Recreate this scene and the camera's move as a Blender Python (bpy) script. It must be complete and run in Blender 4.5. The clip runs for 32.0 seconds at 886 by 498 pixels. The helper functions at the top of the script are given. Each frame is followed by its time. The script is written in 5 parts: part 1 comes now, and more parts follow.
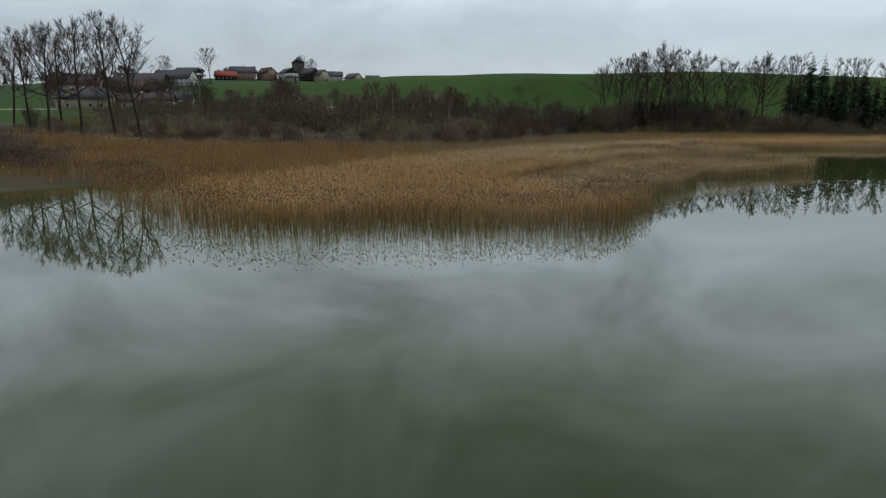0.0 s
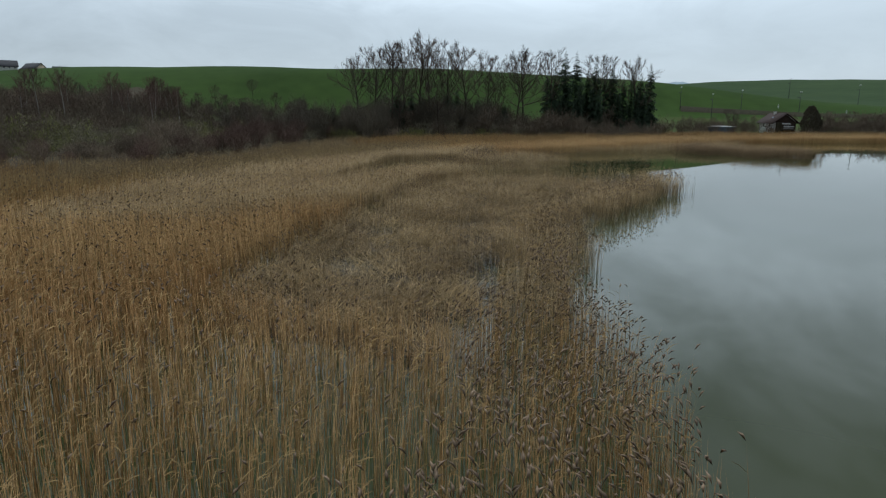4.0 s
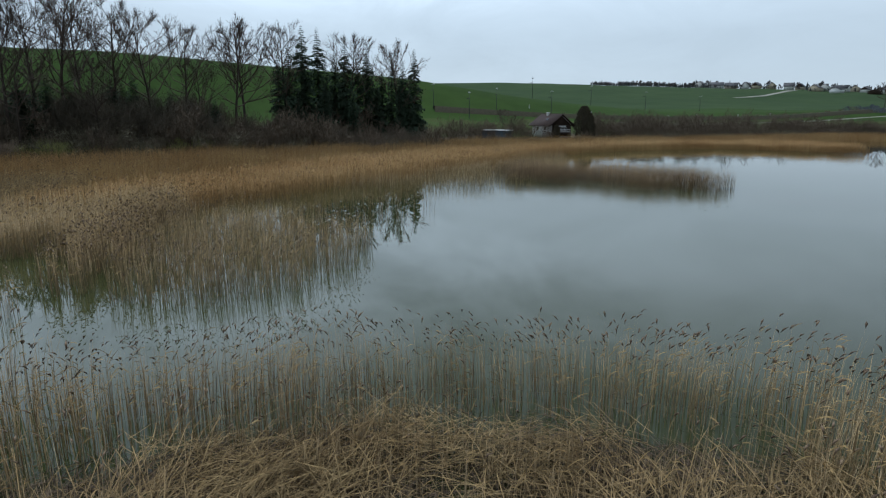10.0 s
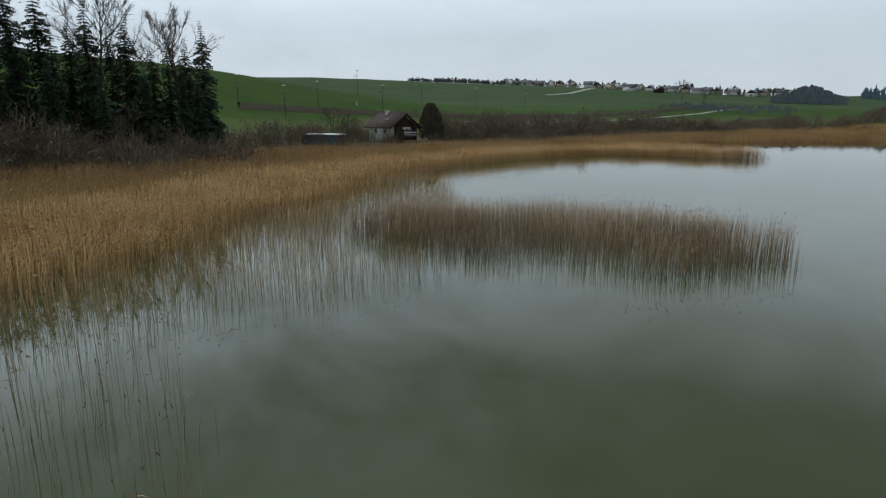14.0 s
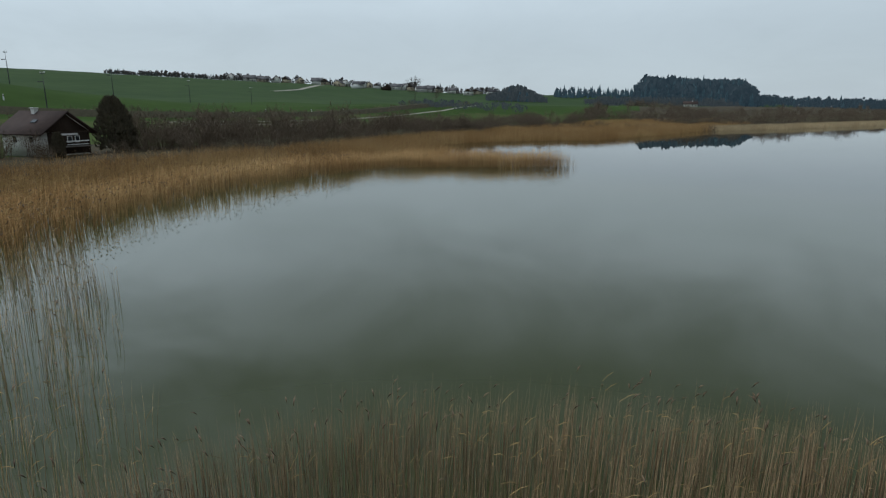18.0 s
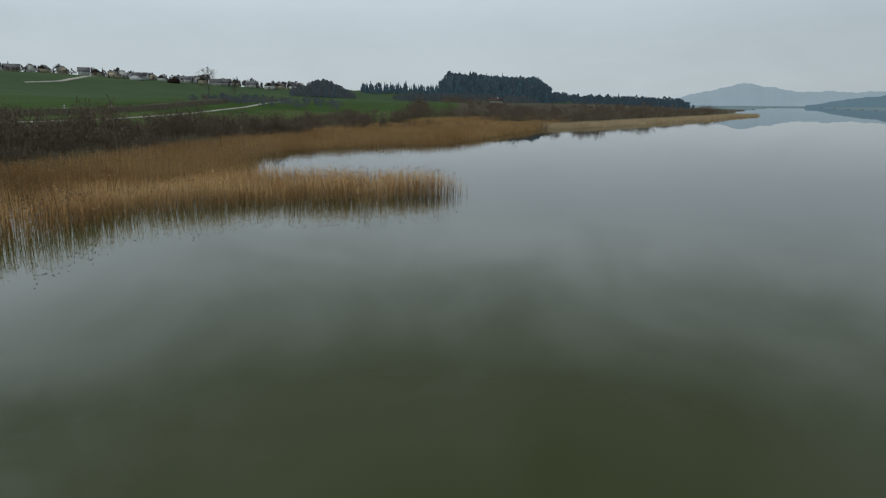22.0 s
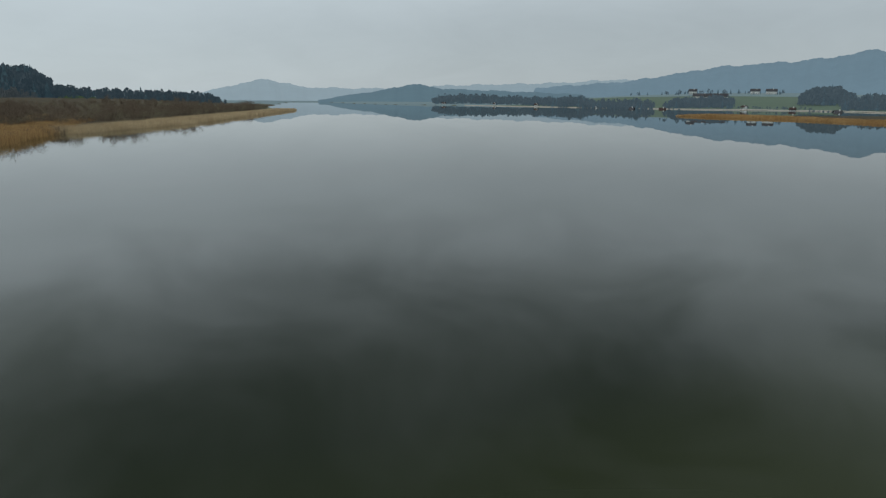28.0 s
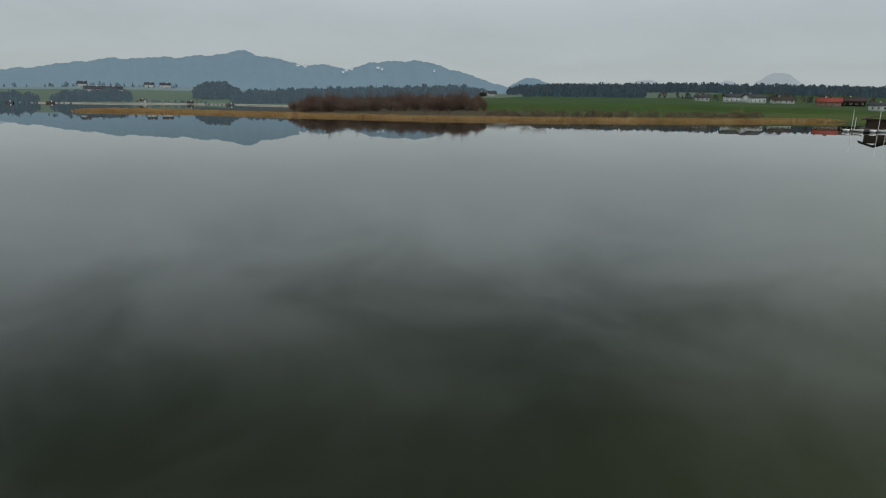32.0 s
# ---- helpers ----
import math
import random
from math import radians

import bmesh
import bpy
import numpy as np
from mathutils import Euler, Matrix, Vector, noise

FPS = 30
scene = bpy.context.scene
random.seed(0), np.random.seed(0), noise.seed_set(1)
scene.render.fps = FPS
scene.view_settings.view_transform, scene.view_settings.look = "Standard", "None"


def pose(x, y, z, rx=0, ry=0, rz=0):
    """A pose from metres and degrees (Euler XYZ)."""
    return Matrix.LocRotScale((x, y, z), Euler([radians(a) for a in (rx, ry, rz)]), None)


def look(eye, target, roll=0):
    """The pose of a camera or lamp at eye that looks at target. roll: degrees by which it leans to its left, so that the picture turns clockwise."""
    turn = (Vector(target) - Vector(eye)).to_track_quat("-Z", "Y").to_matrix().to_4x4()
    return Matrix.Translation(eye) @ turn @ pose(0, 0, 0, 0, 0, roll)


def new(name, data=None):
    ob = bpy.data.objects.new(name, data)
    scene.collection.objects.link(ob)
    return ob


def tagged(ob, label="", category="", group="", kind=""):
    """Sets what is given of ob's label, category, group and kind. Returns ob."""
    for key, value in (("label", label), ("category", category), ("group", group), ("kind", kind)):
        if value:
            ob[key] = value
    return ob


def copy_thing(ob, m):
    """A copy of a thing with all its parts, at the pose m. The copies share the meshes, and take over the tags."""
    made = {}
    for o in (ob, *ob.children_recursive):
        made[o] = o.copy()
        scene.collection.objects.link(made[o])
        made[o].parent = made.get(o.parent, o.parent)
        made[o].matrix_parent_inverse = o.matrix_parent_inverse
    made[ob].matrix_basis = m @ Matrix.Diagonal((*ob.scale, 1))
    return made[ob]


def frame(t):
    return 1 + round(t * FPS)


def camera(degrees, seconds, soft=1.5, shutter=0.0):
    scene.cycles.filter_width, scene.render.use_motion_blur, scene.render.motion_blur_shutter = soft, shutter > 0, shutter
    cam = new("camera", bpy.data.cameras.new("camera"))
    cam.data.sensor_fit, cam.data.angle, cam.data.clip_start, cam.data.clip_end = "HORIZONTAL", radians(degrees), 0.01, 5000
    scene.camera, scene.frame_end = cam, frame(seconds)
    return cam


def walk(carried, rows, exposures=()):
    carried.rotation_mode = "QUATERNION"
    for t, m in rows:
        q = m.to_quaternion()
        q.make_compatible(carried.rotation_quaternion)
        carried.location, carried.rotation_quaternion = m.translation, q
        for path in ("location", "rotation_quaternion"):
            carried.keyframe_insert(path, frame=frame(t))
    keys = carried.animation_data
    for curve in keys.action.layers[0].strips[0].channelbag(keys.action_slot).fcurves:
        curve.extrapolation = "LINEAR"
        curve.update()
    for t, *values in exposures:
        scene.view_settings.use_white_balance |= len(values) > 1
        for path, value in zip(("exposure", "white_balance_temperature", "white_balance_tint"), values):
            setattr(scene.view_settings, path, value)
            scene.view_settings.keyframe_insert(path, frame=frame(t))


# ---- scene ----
cam = camera(72.1, 32.0, soft=1.2)
# seconds, place, pitch, roll, yaw
FLIGHT = [
    (0.0, -66.10, -32.97, 8.40, -12.74, -0.09, -24.18),
    (0.5, -64.23, -28.29, 8.40, -12.75, -0.08, -26.40),
    (1.0, -62.28, -23.72, 8.41, -12.76, -0.10, -29.45),
    (1.5, -60.09, -19.34, 8.42, -12.77, -0.04, -33.82),
    (2.0, -57.56, -15.06, 8.44, -12.78, -0.05, -39.14),
    (2.5, -54.77, -11.01, 8.44, -12.78, -0.02, -40.79),
    (4.5, -39.95, 5.36, 8.20, -12.76, -0.01, -51.46),
    (5.0, -36.04, 8.61, 8.16, -12.79, 0.00, -56.45),
    (5.5, -32.09, 11.66, 8.13, -12.78, 0.07, -61.91),
    (6.0, -28.13, 14.49, 8.12, -12.78, 0.03, -62.12),
    (6.5, -24.37, 17.27, 8.12, -12.77, -0.07, -62.14),
    (7.0, -20.25, 20.09, 8.15, -12.77, -0.11, -62.17),
    (7.5, -16.13, 22.93, 8.19, -12.78, -0.16, -62.09),
    (8.0, -12.12, 25.79, 8.24, -12.75, -0.17, -65.31),
    (8.5, -7.99, 28.45, 8.26, -12.76, -0.18, -66.73),
    (9.0, -3.66, 30.81, 8.27, -12.75, -0.22, -66.85),
    (9.5, 0.71, 33.12, 8.26, -12.76, -0.21, -67.77),
    (10.0, 4.98, 35.38, 8.27, -12.70, -0.08, -72.50),
    (10.5, 9.42, 37.40, 8.27, -12.73, -0.07, -73.06),
    (11.0, 13.90, 39.52, 8.28, -12.74, -0.03, -73.42),
    (11.5, 18.49, 41.35, 8.31, -12.76, 0.07, -78.48),
    (12.0, 23.13, 42.79, 8.37, -12.82, 0.05, -84.64),
    (12.5, 27.83, 43.82, 8.44, -12.87, 0.06, -86.21),
    (13.0, 32.61, 44.61, 8.54, -12.93, -0.02, -86.15),
    (13.5, 37.42, 45.44, 8.64, -12.98, -0.10, -86.10),
    (14.0, 42.28, 46.27, 8.73, -13.01, -0.09, -89.35),
    (14.5, 47.08, 47.06, 8.81, -13.04, -0.06, -93.29),
    (16.5, 66.25, 45.70, 8.75, -13.16, -0.17, -106.41),
    (17.0, 70.74, 44.93, 8.66, -13.16, -0.22, -109.46),
    (17.5, 75.05, 44.02, 8.56, -13.16, -0.07, -112.95),
    (18.0, 78.96, 43.03, 8.46, -13.19, -0.13, -113.98),
    (18.5, 82.89, 42.20, 8.43, -13.23, -0.20, -117.73),
    (19.0, 86.72, 41.33, 8.47, -13.27, -0.22, -118.53),
    (19.5, 90.51, 40.33, 8.55, -13.31, -0.28, -120.09),
    (20.0, 94.28, 39.08, 8.64, -13.32, -0.38, -124.90),
    (20.5, 97.97, 37.40, 8.72, -13.39, -0.35, -126.21),
    (21.0, 101.53, 35.43, 8.74, -13.44, -0.37, -126.16),
    (21.5, 105.15, 33.44, 8.73, -13.49, -0.43, -129.45),
    (22.0, 108.80, 31.37, 8.72, -13.51, -0.38, -131.87),
    (22.5, 112.41, 29.11, 8.69, -13.54, -0.42, -132.14),
    (23.0, 115.96, 26.74, 8.65, -13.53, -0.46, -139.15),
    (23.5, 119.33, 24.21, 8.59, -13.55, -0.39, -141.13),
    (24.0, 122.29, 21.40, 8.53, -13.57, -0.38, -142.62),
    (24.5, 125.17, 18.66, 8.50, -13.62, -0.40, -144.13),
    (25.0, 127.83, 15.91, 8.49, -13.64, -0.47, -144.26),
    (25.5, 130.29, 13.26, 8.50, -13.68, -0.61, -145.92),
    (26.0, 132.62, 10.71, 8.53, -13.66, -0.77, -153.28),
    (26.5, 134.55, 7.93, 8.56, -13.60, -0.77, -162.86),
    (28.5, 137.16, -2.12, 8.60, -13.70, -0.27, -177.49),
    (29.0, 136.95, -4.17, 8.58, -13.68, -0.32, -185.27),
    (29.5, 136.63, -6.22, 8.56, -13.68, -0.32, -195.07),
    (30.0, 136.26, -8.30, 8.52, -13.75, -0.38, -198.90),
    (30.5, 135.89, -10.43, 8.47, -13.77, -0.37, -206.03),
    (31.0, 135.53, -12.48, 8.42, -13.81, -0.41, -210.94),
    (31.5, 135.25, -14.45, 8.36, -13.80, -0.50, -216.49),
    (32.0, 135.01, -16.43, 8.30, -13.81, -0.63, -225.20),
]
walk(cam, [(t, pose(x, y, z, 90 + p, r, w)) for t, x, y, z, p, r, w in FLIGHT],
     exposures=[(0.0, 0.0, 6350, 13), (2.5, 0.0, 6300, 13), (5.0, 0.05, 5950, 9), (7.0, 0.0, 5950, 9), (9.0, 0.05, 5600, 8), (11.0, 0.1, 6100, 12), (13.0, 0.1, 6250, 12), (14.5, 0.05, 6200, 12), (17.0, 0.03, 5950, 8), (18.2, -0.08, 6200, 10), (19.0, -0.09, 6350, 11), (26.0, -0.08, 6400, 10), (29.0, -0.05, 6500, 10), (32.0, -0.02, 6650, 11)])

# ---- world and sun: a grey overcast spring day ----
world = bpy.data.worlds.new("overcast_sky")
scene.world = world
world.use_nodes = True
wn, wl = world.node_tree.nodes, world.node_tree.links
wn.clear()
sky = wn.new("ShaderNodeTexSky")
sky.sky_type, sky.sun_disc = "NISHITA", False
sky.sun_elevation, sky.sun_rotation = radians(64), radians(46)
wc = wn.new("ShaderNodeTexCoord")
sep = wn.new("ShaderNodeSeparateXYZ")
wl.new(wc.outputs["Generated"], sep.inputs[0])


def wmath(op, a, b=None):
    n = wn.new("ShaderNodeMath")
    n.operation = op
    for i, v in enumerate((a, b)):
        if v is None:
            continue
        if isinstance(v, (int, float)):
            n.inputs[i].default_value = v
        else:
            wl.new(v, n.inputs[i])
    return n.outputs[0]


up = wmath("ADD", wmath("MAXIMUM", sep.outputs[2], 0.0), 0.26)
flat = wn.new("ShaderNodeCombineXYZ")
wl.new(wmath("DIVIDE", sep.outputs[0], up), flat.inputs[0])
wl.new(wmath("DIVIDE", sep.outputs[1], up), flat.inputs[1])
cloud = wn.new("ShaderNodeTexNoise")
cloud.inputs["Scale"].default_value, cloud.inputs["Detail"].default_value = 1.7, 8.0
cloud.inputs["Roughness"].default_value, cloud.inputs["Distortion"].default_value = 0.62, 0.5
wl.new(flat.outputs[0], cloud.inputs["Vector"])
ramp = wn.new("ShaderNodeValToRGB")
ramp.color_ramp.elements[0].position, ramp.color_ramp.elements[0].color = 0.35, (0.30, 0.35, 0.38, 1)
ramp.color_ramp.elements[1].position, ramp.color_ramp.elements[1].color = 0.62, (0.85, 0.965, 1.03, 1)
wl.new(cloud.outputs["Fac"], ramp.inputs[0])
# the cloud deck evens out towards the horizon
low = wn.new("ShaderNodeMapRange")
low.inputs["From Min"].default_value, low.inputs["From Max"].default_value = 0.14, 0.44
low.inputs["To Min"].default_value, low.inputs["To Max"].default_value = 0.92, 0.0
wl.new(sep.outputs[2], low.inputs["Value"])
# the cloud deck is brightened towards a chosen northern direction, apart from the sun lamp
toward = Vector((0.24, 0.83, 0.50)).normalized()


def facing(way):
    n = wn.new("ShaderNodeVectorMath")
    n.operation = "DOT_PRODUCT"
    wl.new(wc.outputs["Generated"], n.inputs[0])
    n.inputs[1].default_value = Vector(way).normalized()
    return n


northern, eastern = facing(toward), facing((0.98, -0.17, 0.0))


def toward_side(side, least, most, start=-0.75):
    n = wn.new("ShaderNodeMapRange")
    n.interpolation_type = "SMOOTHSTEP"
    n.inputs["From Min"].default_value, n.inputs["From Max"].default_value = start, 0.95
    n.inputs["To Min"].default_value, n.inputs["To Max"].default_value = least, most
    wl.new(side.outputs["Value"], n.inputs["Value"])
    return n.outputs[0]


def brighter(color, factor):
    n = wn.new("ShaderNodeVectorMath")
    n.operation = "SCALE"
    wl.new(color, n.inputs[0])
    wl.new(factor, n.inputs[3])
    return n.outputs[0]


# bright some way above the skyline and at the zenith, heavier between
deck = wn.new("ShaderNodeValToRGB")
deck.color_ramp.interpolation = "EASE"
for k, (at, v) in enumerate(((0.09, 1.0), (0.23, 1.36), (0.32, 1.08), (0.43, 0.70), (0.60, 0.62), (0.85, 1.25))):
    e = deck.color_ramp.elements[k] if k < 2 else deck.color_ramp.elements.new(at)
    e.position, e.color = at, (v, v, v, 1)
wl.new(sep.outputs[2], deck.inputs[0])
haze = wn.new("ShaderNodeRGB")
haze.outputs[0].default_value = (0.405, 0.460, 0.482, 1)
even = wn.new("ShaderNodeMix")
even.data_type = "RGBA"
wl.new(low.outputs[0], even.inputs[0])
wl.new(brighter(ramp.outputs[0], toward_side(northern, 0.62, 1.9, 0.0)), even.inputs[6])
wl.new(brighter(haze.outputs[0], toward_side(eastern, 1.05, 1.40, 0.0)), even.inputs[7])
veil = wn.new("ShaderNodeMix")
veil.data_type, veil.inputs[0].default_value = "RGBA", 0.9
dim = wn.new("ShaderNodeMix")
dim.data_type, dim.blend_type, dim.inputs[0].default_value = "RGBA", "MULTIPLY", 1.0
dim.inputs[7].default_value = (0.08, 0.08, 0.08, 1)
wl.new(sky.outputs[0], dim.inputs[6])
wl.new(dim.outputs[2], veil.inputs[6])
wl.new(brighter(even.outputs[2], deck.outputs[0]), veil.inputs[7])
bg = wn.new("ShaderNodeBackground")
bg.inputs["Strength"].default_value = 1.0
wo = wn.new("ShaderNodeOutputWorld")
wl.new(veil.outputs[2], bg.inputs["Color"])
wl.new(bg.outputs[0], wo.inputs[0])
sun = new("sun", bpy.data.lights.new("sun", "SUN"))
sun.data.energy, sun.data.angle, sun.data.color = 1.25, radians(20), (1.0, 0.96, 0.9)
sun.matrix_world = look((32, 31, 91), (0, 0, 0))


# ---- materials ----
def mat(name, color, rough=0.8, color2=None, scale=3.0, detail=5.0, bump=0.0, bump_scale=None, metal=0.0, rnd=0.0, spec=0.12, island=False, stretch=None):
    """A node material: two colours mixed by noise at two scales, with relief and a spread of brightness from piece to piece."""
    m = bpy.data.materials.new(name)
    m.use_nodes = True
    n, l = m.node_tree.nodes, m.node_tree.links
    b = n["Principled BSDF"]
    b.inputs["Roughness"].default_value, b.inputs["Metallic"].default_value = rough, metal
    b.inputs["Specular IOR Level"].default_value = spec
    c2 = color2 or tuple(v * 0.7 for v in color)
    co = n.new("ShaderNodeTexCoord")
    vec = co.outputs["Object"]
    if stretch:
        mp = n.new("ShaderNodeMapping")
        mp.inputs["Scale"].default_value = stretch
        l.new(vec, mp.inputs[0])
        vec = mp.outputs[0]
    t1, t2 = n.new("ShaderNodeTexNoise"), n.new("ShaderNodeTexNoise")
    t1.inputs["Scale"].default_value, t1.inputs["Detail"].default_value = scale, detail
    t2.inputs["Scale"].default_value, t2.inputs["Detail"].default_value = scale * 7.3, 3.0
    l.new(vec, t1.inputs["Vector"]), l.new(vec, t2.inputs["Vector"])
    av = n.new("ShaderNodeMix")
    av.inputs[0].default_value = 0.4
    l.new(t1.outputs["Fac"], av.inputs[2]), l.new(t2.outputs["Fac"], av.inputs[3])
    mr = n.new("ShaderNodeMapRange")
    mr.inputs["From Min"].default_value, mr.inputs["From Max"].default_value = 0.36, 0.64
    l.new(av.outputs[0], mr.inputs["Value"])
    mx = n.new("ShaderNodeMix")
    mx.data_type = "RGBA"
    mx.inputs[6].default_value, mx.inputs[7].default_value = (*color, 1), (*c2, 1)
    l.new(mr.outputs[0], mx.inputs[0])
    out = mx.outputs[2]
    if rnd:
        src = n.new("ShaderNodeNewGeometry").outputs["Random Per Island"] if island else n.new("ShaderNodeObjectInfo").outputs["Random"]
        r = n.new("ShaderNodeMapRange")
        r.inputs["To Min"].default_value, r.inputs["To Max"].default_value = 1 - rnd, 1 + rnd
        l.new(src, r.inputs["Value"])
        hsv = n.new("ShaderNodeHueSaturation")
        l.new(r.outputs[0], hsv.inputs["Value"])
        l.new(out, hsv.inputs["Color"])
        out = hsv.outputs[0]
    l.new(out, b.inputs["Base Color"])
    if bump:
        t3 = n.new("ShaderNodeTexNoise")
        t3.inputs["Scale"].default_value = bump_scale or scale * 12
        l.new(vec, t3.inputs["Vector"])
        bp = n.new("ShaderNodeBump")
        bp.inputs["Strength"].default_value, bp.inputs["Distance"].default_value = min(1.0, bump), 0.05
        l.new(t3.outputs["Fac"], bp.inputs["Height"])
        l.new(bp.outputs[0], b.inputs["Normal"])
    return m


def water_material():
    """Still, murky lake water: a clear skin that mirrors the sky over olive depth, with faint wind ripples."""
    m = bpy.data.materials.new("lake_water")
    m.use_nodes = True
    n, l = m.node_tree.nodes, m.node_tree.links
    b = n["Principled BSDF"]
    co = n.new("ShaderNodeTexCoord")
    # the shallow bay is a brighter olive than the open lake, with uneven cloudy edges
    off = n.new("ShaderNodeVectorMath")
    off.operation = "SUBTRACT"
    l.new(co.outputs["Object"], off.inputs[0])
    off.inputs[1].default_value = (20, 55, 0)
    oval = n.new("ShaderNodeVectorMath")
    oval.operation = "MULTIPLY"
    oval.inputs[1].default_value = (0.6, 1.0, 0.0)
    l.new(off.outputs[0], oval.inputs[0])
    far = n.new("ShaderNodeVectorMath")
    far.operation = "LENGTH"
    l.new(oval.outputs[0], far.inputs[0])
    murk = n.new("ShaderNodeTexNoise")
    murk.inputs["Scale"].default_value, murk.inputs["Detail"].default_value = 0.03, 3.0
    l.new(co.outputs["Object"], murk.inputs["Vector"])
    span = n.new("ShaderNodeMapRange")
    span.inputs["From Min"].default_value, span.inputs["From Max"].default_value = 87.0, 101.0
    l.new(far.outputs["Value"], span.inputs["Value"])
    deep = n.new("ShaderNodeMath")
    deep.operation = "MULTIPLY_ADD"
    deep.use_clamp = True
    l.new(murk.outputs["Fac"], deep.inputs[0])
    deep.inputs[1].default_value = 0.8
    span.inputs["To Min"].default_value, span.inputs["To Max"].default_value = -0.4, 0.6
    l.new(span.outputs[0], deep.inputs[2])
    mx = n.new("ShaderNodeMix")
    mx.data_type = "RGBA"
    mx.inputs[6].default_value, mx.inputs[7].default_value = (0.036, 0.043, 0.015, 1), (0.010, 0.014, 0.006, 1)
    l.new(deep.outputs[0], mx.inputs[0])
    l.new(mx.outputs[2], b.inputs["Base Color"])
    b.inputs["Roughness"].default_value, b.inputs["IOR"].default_value = 0.0, 1.33
    b.inputs["Specular IOR Level"].default_value = 0.5
    w1 = n.new("ShaderNodeTexNoise")
    w1.inputs["Scale"].default_value, w1.inputs["Detail"].default_value = 0.9, 4.0
    l.new(co.outputs["Object"], w1.inputs["Vector"])
    bp = n.new("ShaderNodeBump")
    bp.inputs["Strength"].default_value, bp.inputs["Distance"].default_value = 0.011, 0.05
    l.new(w1.outputs["Fac"], bp.inputs["Height"])
    l.new(bp.outputs[0], b.inputs["Normal"])
    return m


WATER = water_material()
REED = mat("dry_reed", (0.435, 0.284, 0.128), 0.75, (0.270, 0.148, 0.056), 0.07, 5, rnd=0.38, island=True)
REED_MID = mat("dull_reed", (0.40, 0.300, 0.168), 0.8, (0.235, 0.163, 0.088), 0.12, 4, rnd=0.45, island=True)
REED_OLD = mat("weathered_reed", (0.265, 0.186, 0.106), 0.8, (0.145, 0.097, 0.054), 0.12, 4, rnd=0.45, island=True)
REED_PALE = mat("bleached_reed", (0.56, 0.44, 0.27), 0.8, (0.38, 0.28, 0.16), 0.1, 4, rnd=0.3, island=True)
REED_LEAF = mat("dry_reed_leaf", (0.47, 0.33, 0.15), 0.8, (0.34, 0.22, 0.095), 0.2, 4, rnd=0.4, island=True)
REED_LOW = mat("broken_reed", (0.345, 0.242, 0.114), 0.8, (0.175, 0.117, 0.055), 0.3, 4, rnd=0.4, island=True)
REED_ROT = mat("rotting_reed_litter", (0.150, 0.108, 0.072), 0.9, (0.080, 0.060, 0.044), 0.3, 4, rnd=0.4, island=True)
PLUME = mat("reed_plume", (0.205, 0.145, 0.095), 0.9, (0.115, 0.080, 0.054), 0.5, 4, rnd=0.35, island=True)
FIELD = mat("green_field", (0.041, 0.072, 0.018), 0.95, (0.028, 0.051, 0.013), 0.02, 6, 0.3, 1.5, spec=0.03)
# paler, bluer copy of the field colour, with haze painted in
FAR_FIELD = mat("haze_tinted_far_field", (0.047, 0.074, 0.031), 0.95, (0.032, 0.055, 0.024), 0.008, 6, spec=0.03)
MEADOW = mat("rough_meadow", (0.046, 0.080, 0.020), 0.95, (0.064, 0.066, 0.028), 0.05, 6, 0.5, 2.0, spec=0.03)
SCRUBLAND = mat("scrub_floor", (0.064, 0.048, 0.032), 0.95, (0.044, 0.040, 0.022), 0.12, 6, 0.6, 2.5)
LAKEBED = mat("lake_bed", (0.05, 0.05, 0.02), 0.95, (0.07, 0.06, 0.03), 0.1)
BARK = mat("dark_bark", (0.070, 0.055, 0.042), 0.95, (0.042, 0.034, 0.027), 2.0, 5, 0.6, 14, stretch=(1, 1, 0.25))
TWIG = mat("bare_twigs", (0.105, 0.080, 0.062), 0.95, (0.075, 0.058, 0.047), 1.2, rnd=0.25)
BIRCH = mat("birch_bark", (0.45, 0.42, 0.38), 0.85, (0.16, 0.14, 0.12), 1.5, stretch=(1, 1, 2.5))
NEEDLE = mat("spruce_needles", (0.046, 0.066, 0.040), 0.9, (0.030, 0.046, 0.028), 2.5, rnd=0.2)
SHRUB = mat("shrub_twigs", (0.205, 0.158, 0.112), 0.95, (0.140, 0.108, 0.078), 0.8, rnd=0.35)
SHRUB_GREY = mat("grey_willow_twigs", (0.255, 0.225, 0.150), 0.95, (0.175, 0.155, 0.104), 0.8, rnd=0.25)
SHRUB_GREEN = mat("budding_twigs", (0.220, 0.220, 0.080), 0.95, (0.155, 0.155, 0.060), 0.8, rnd=0.25)
SHRUB_RED = mat("reddish_twigs", (0.140, 0.088, 0.068), 0.95, (0.096, 0.064, 0.052), 0.8, rnd=0.25)
SHRUB_DARK = mat("dark_sapling_twigs", (0.125, 0.105, 0.076), 0.95, (0.085, 0.073, 0.054), 0.8, rnd=0.25)


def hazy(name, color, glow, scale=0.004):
    """Distance through moist air: a dull surface with air light painted in as emission."""
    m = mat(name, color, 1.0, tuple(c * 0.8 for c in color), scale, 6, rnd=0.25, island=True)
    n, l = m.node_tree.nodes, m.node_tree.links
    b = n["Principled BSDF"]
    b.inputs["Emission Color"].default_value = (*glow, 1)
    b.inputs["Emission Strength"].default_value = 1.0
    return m


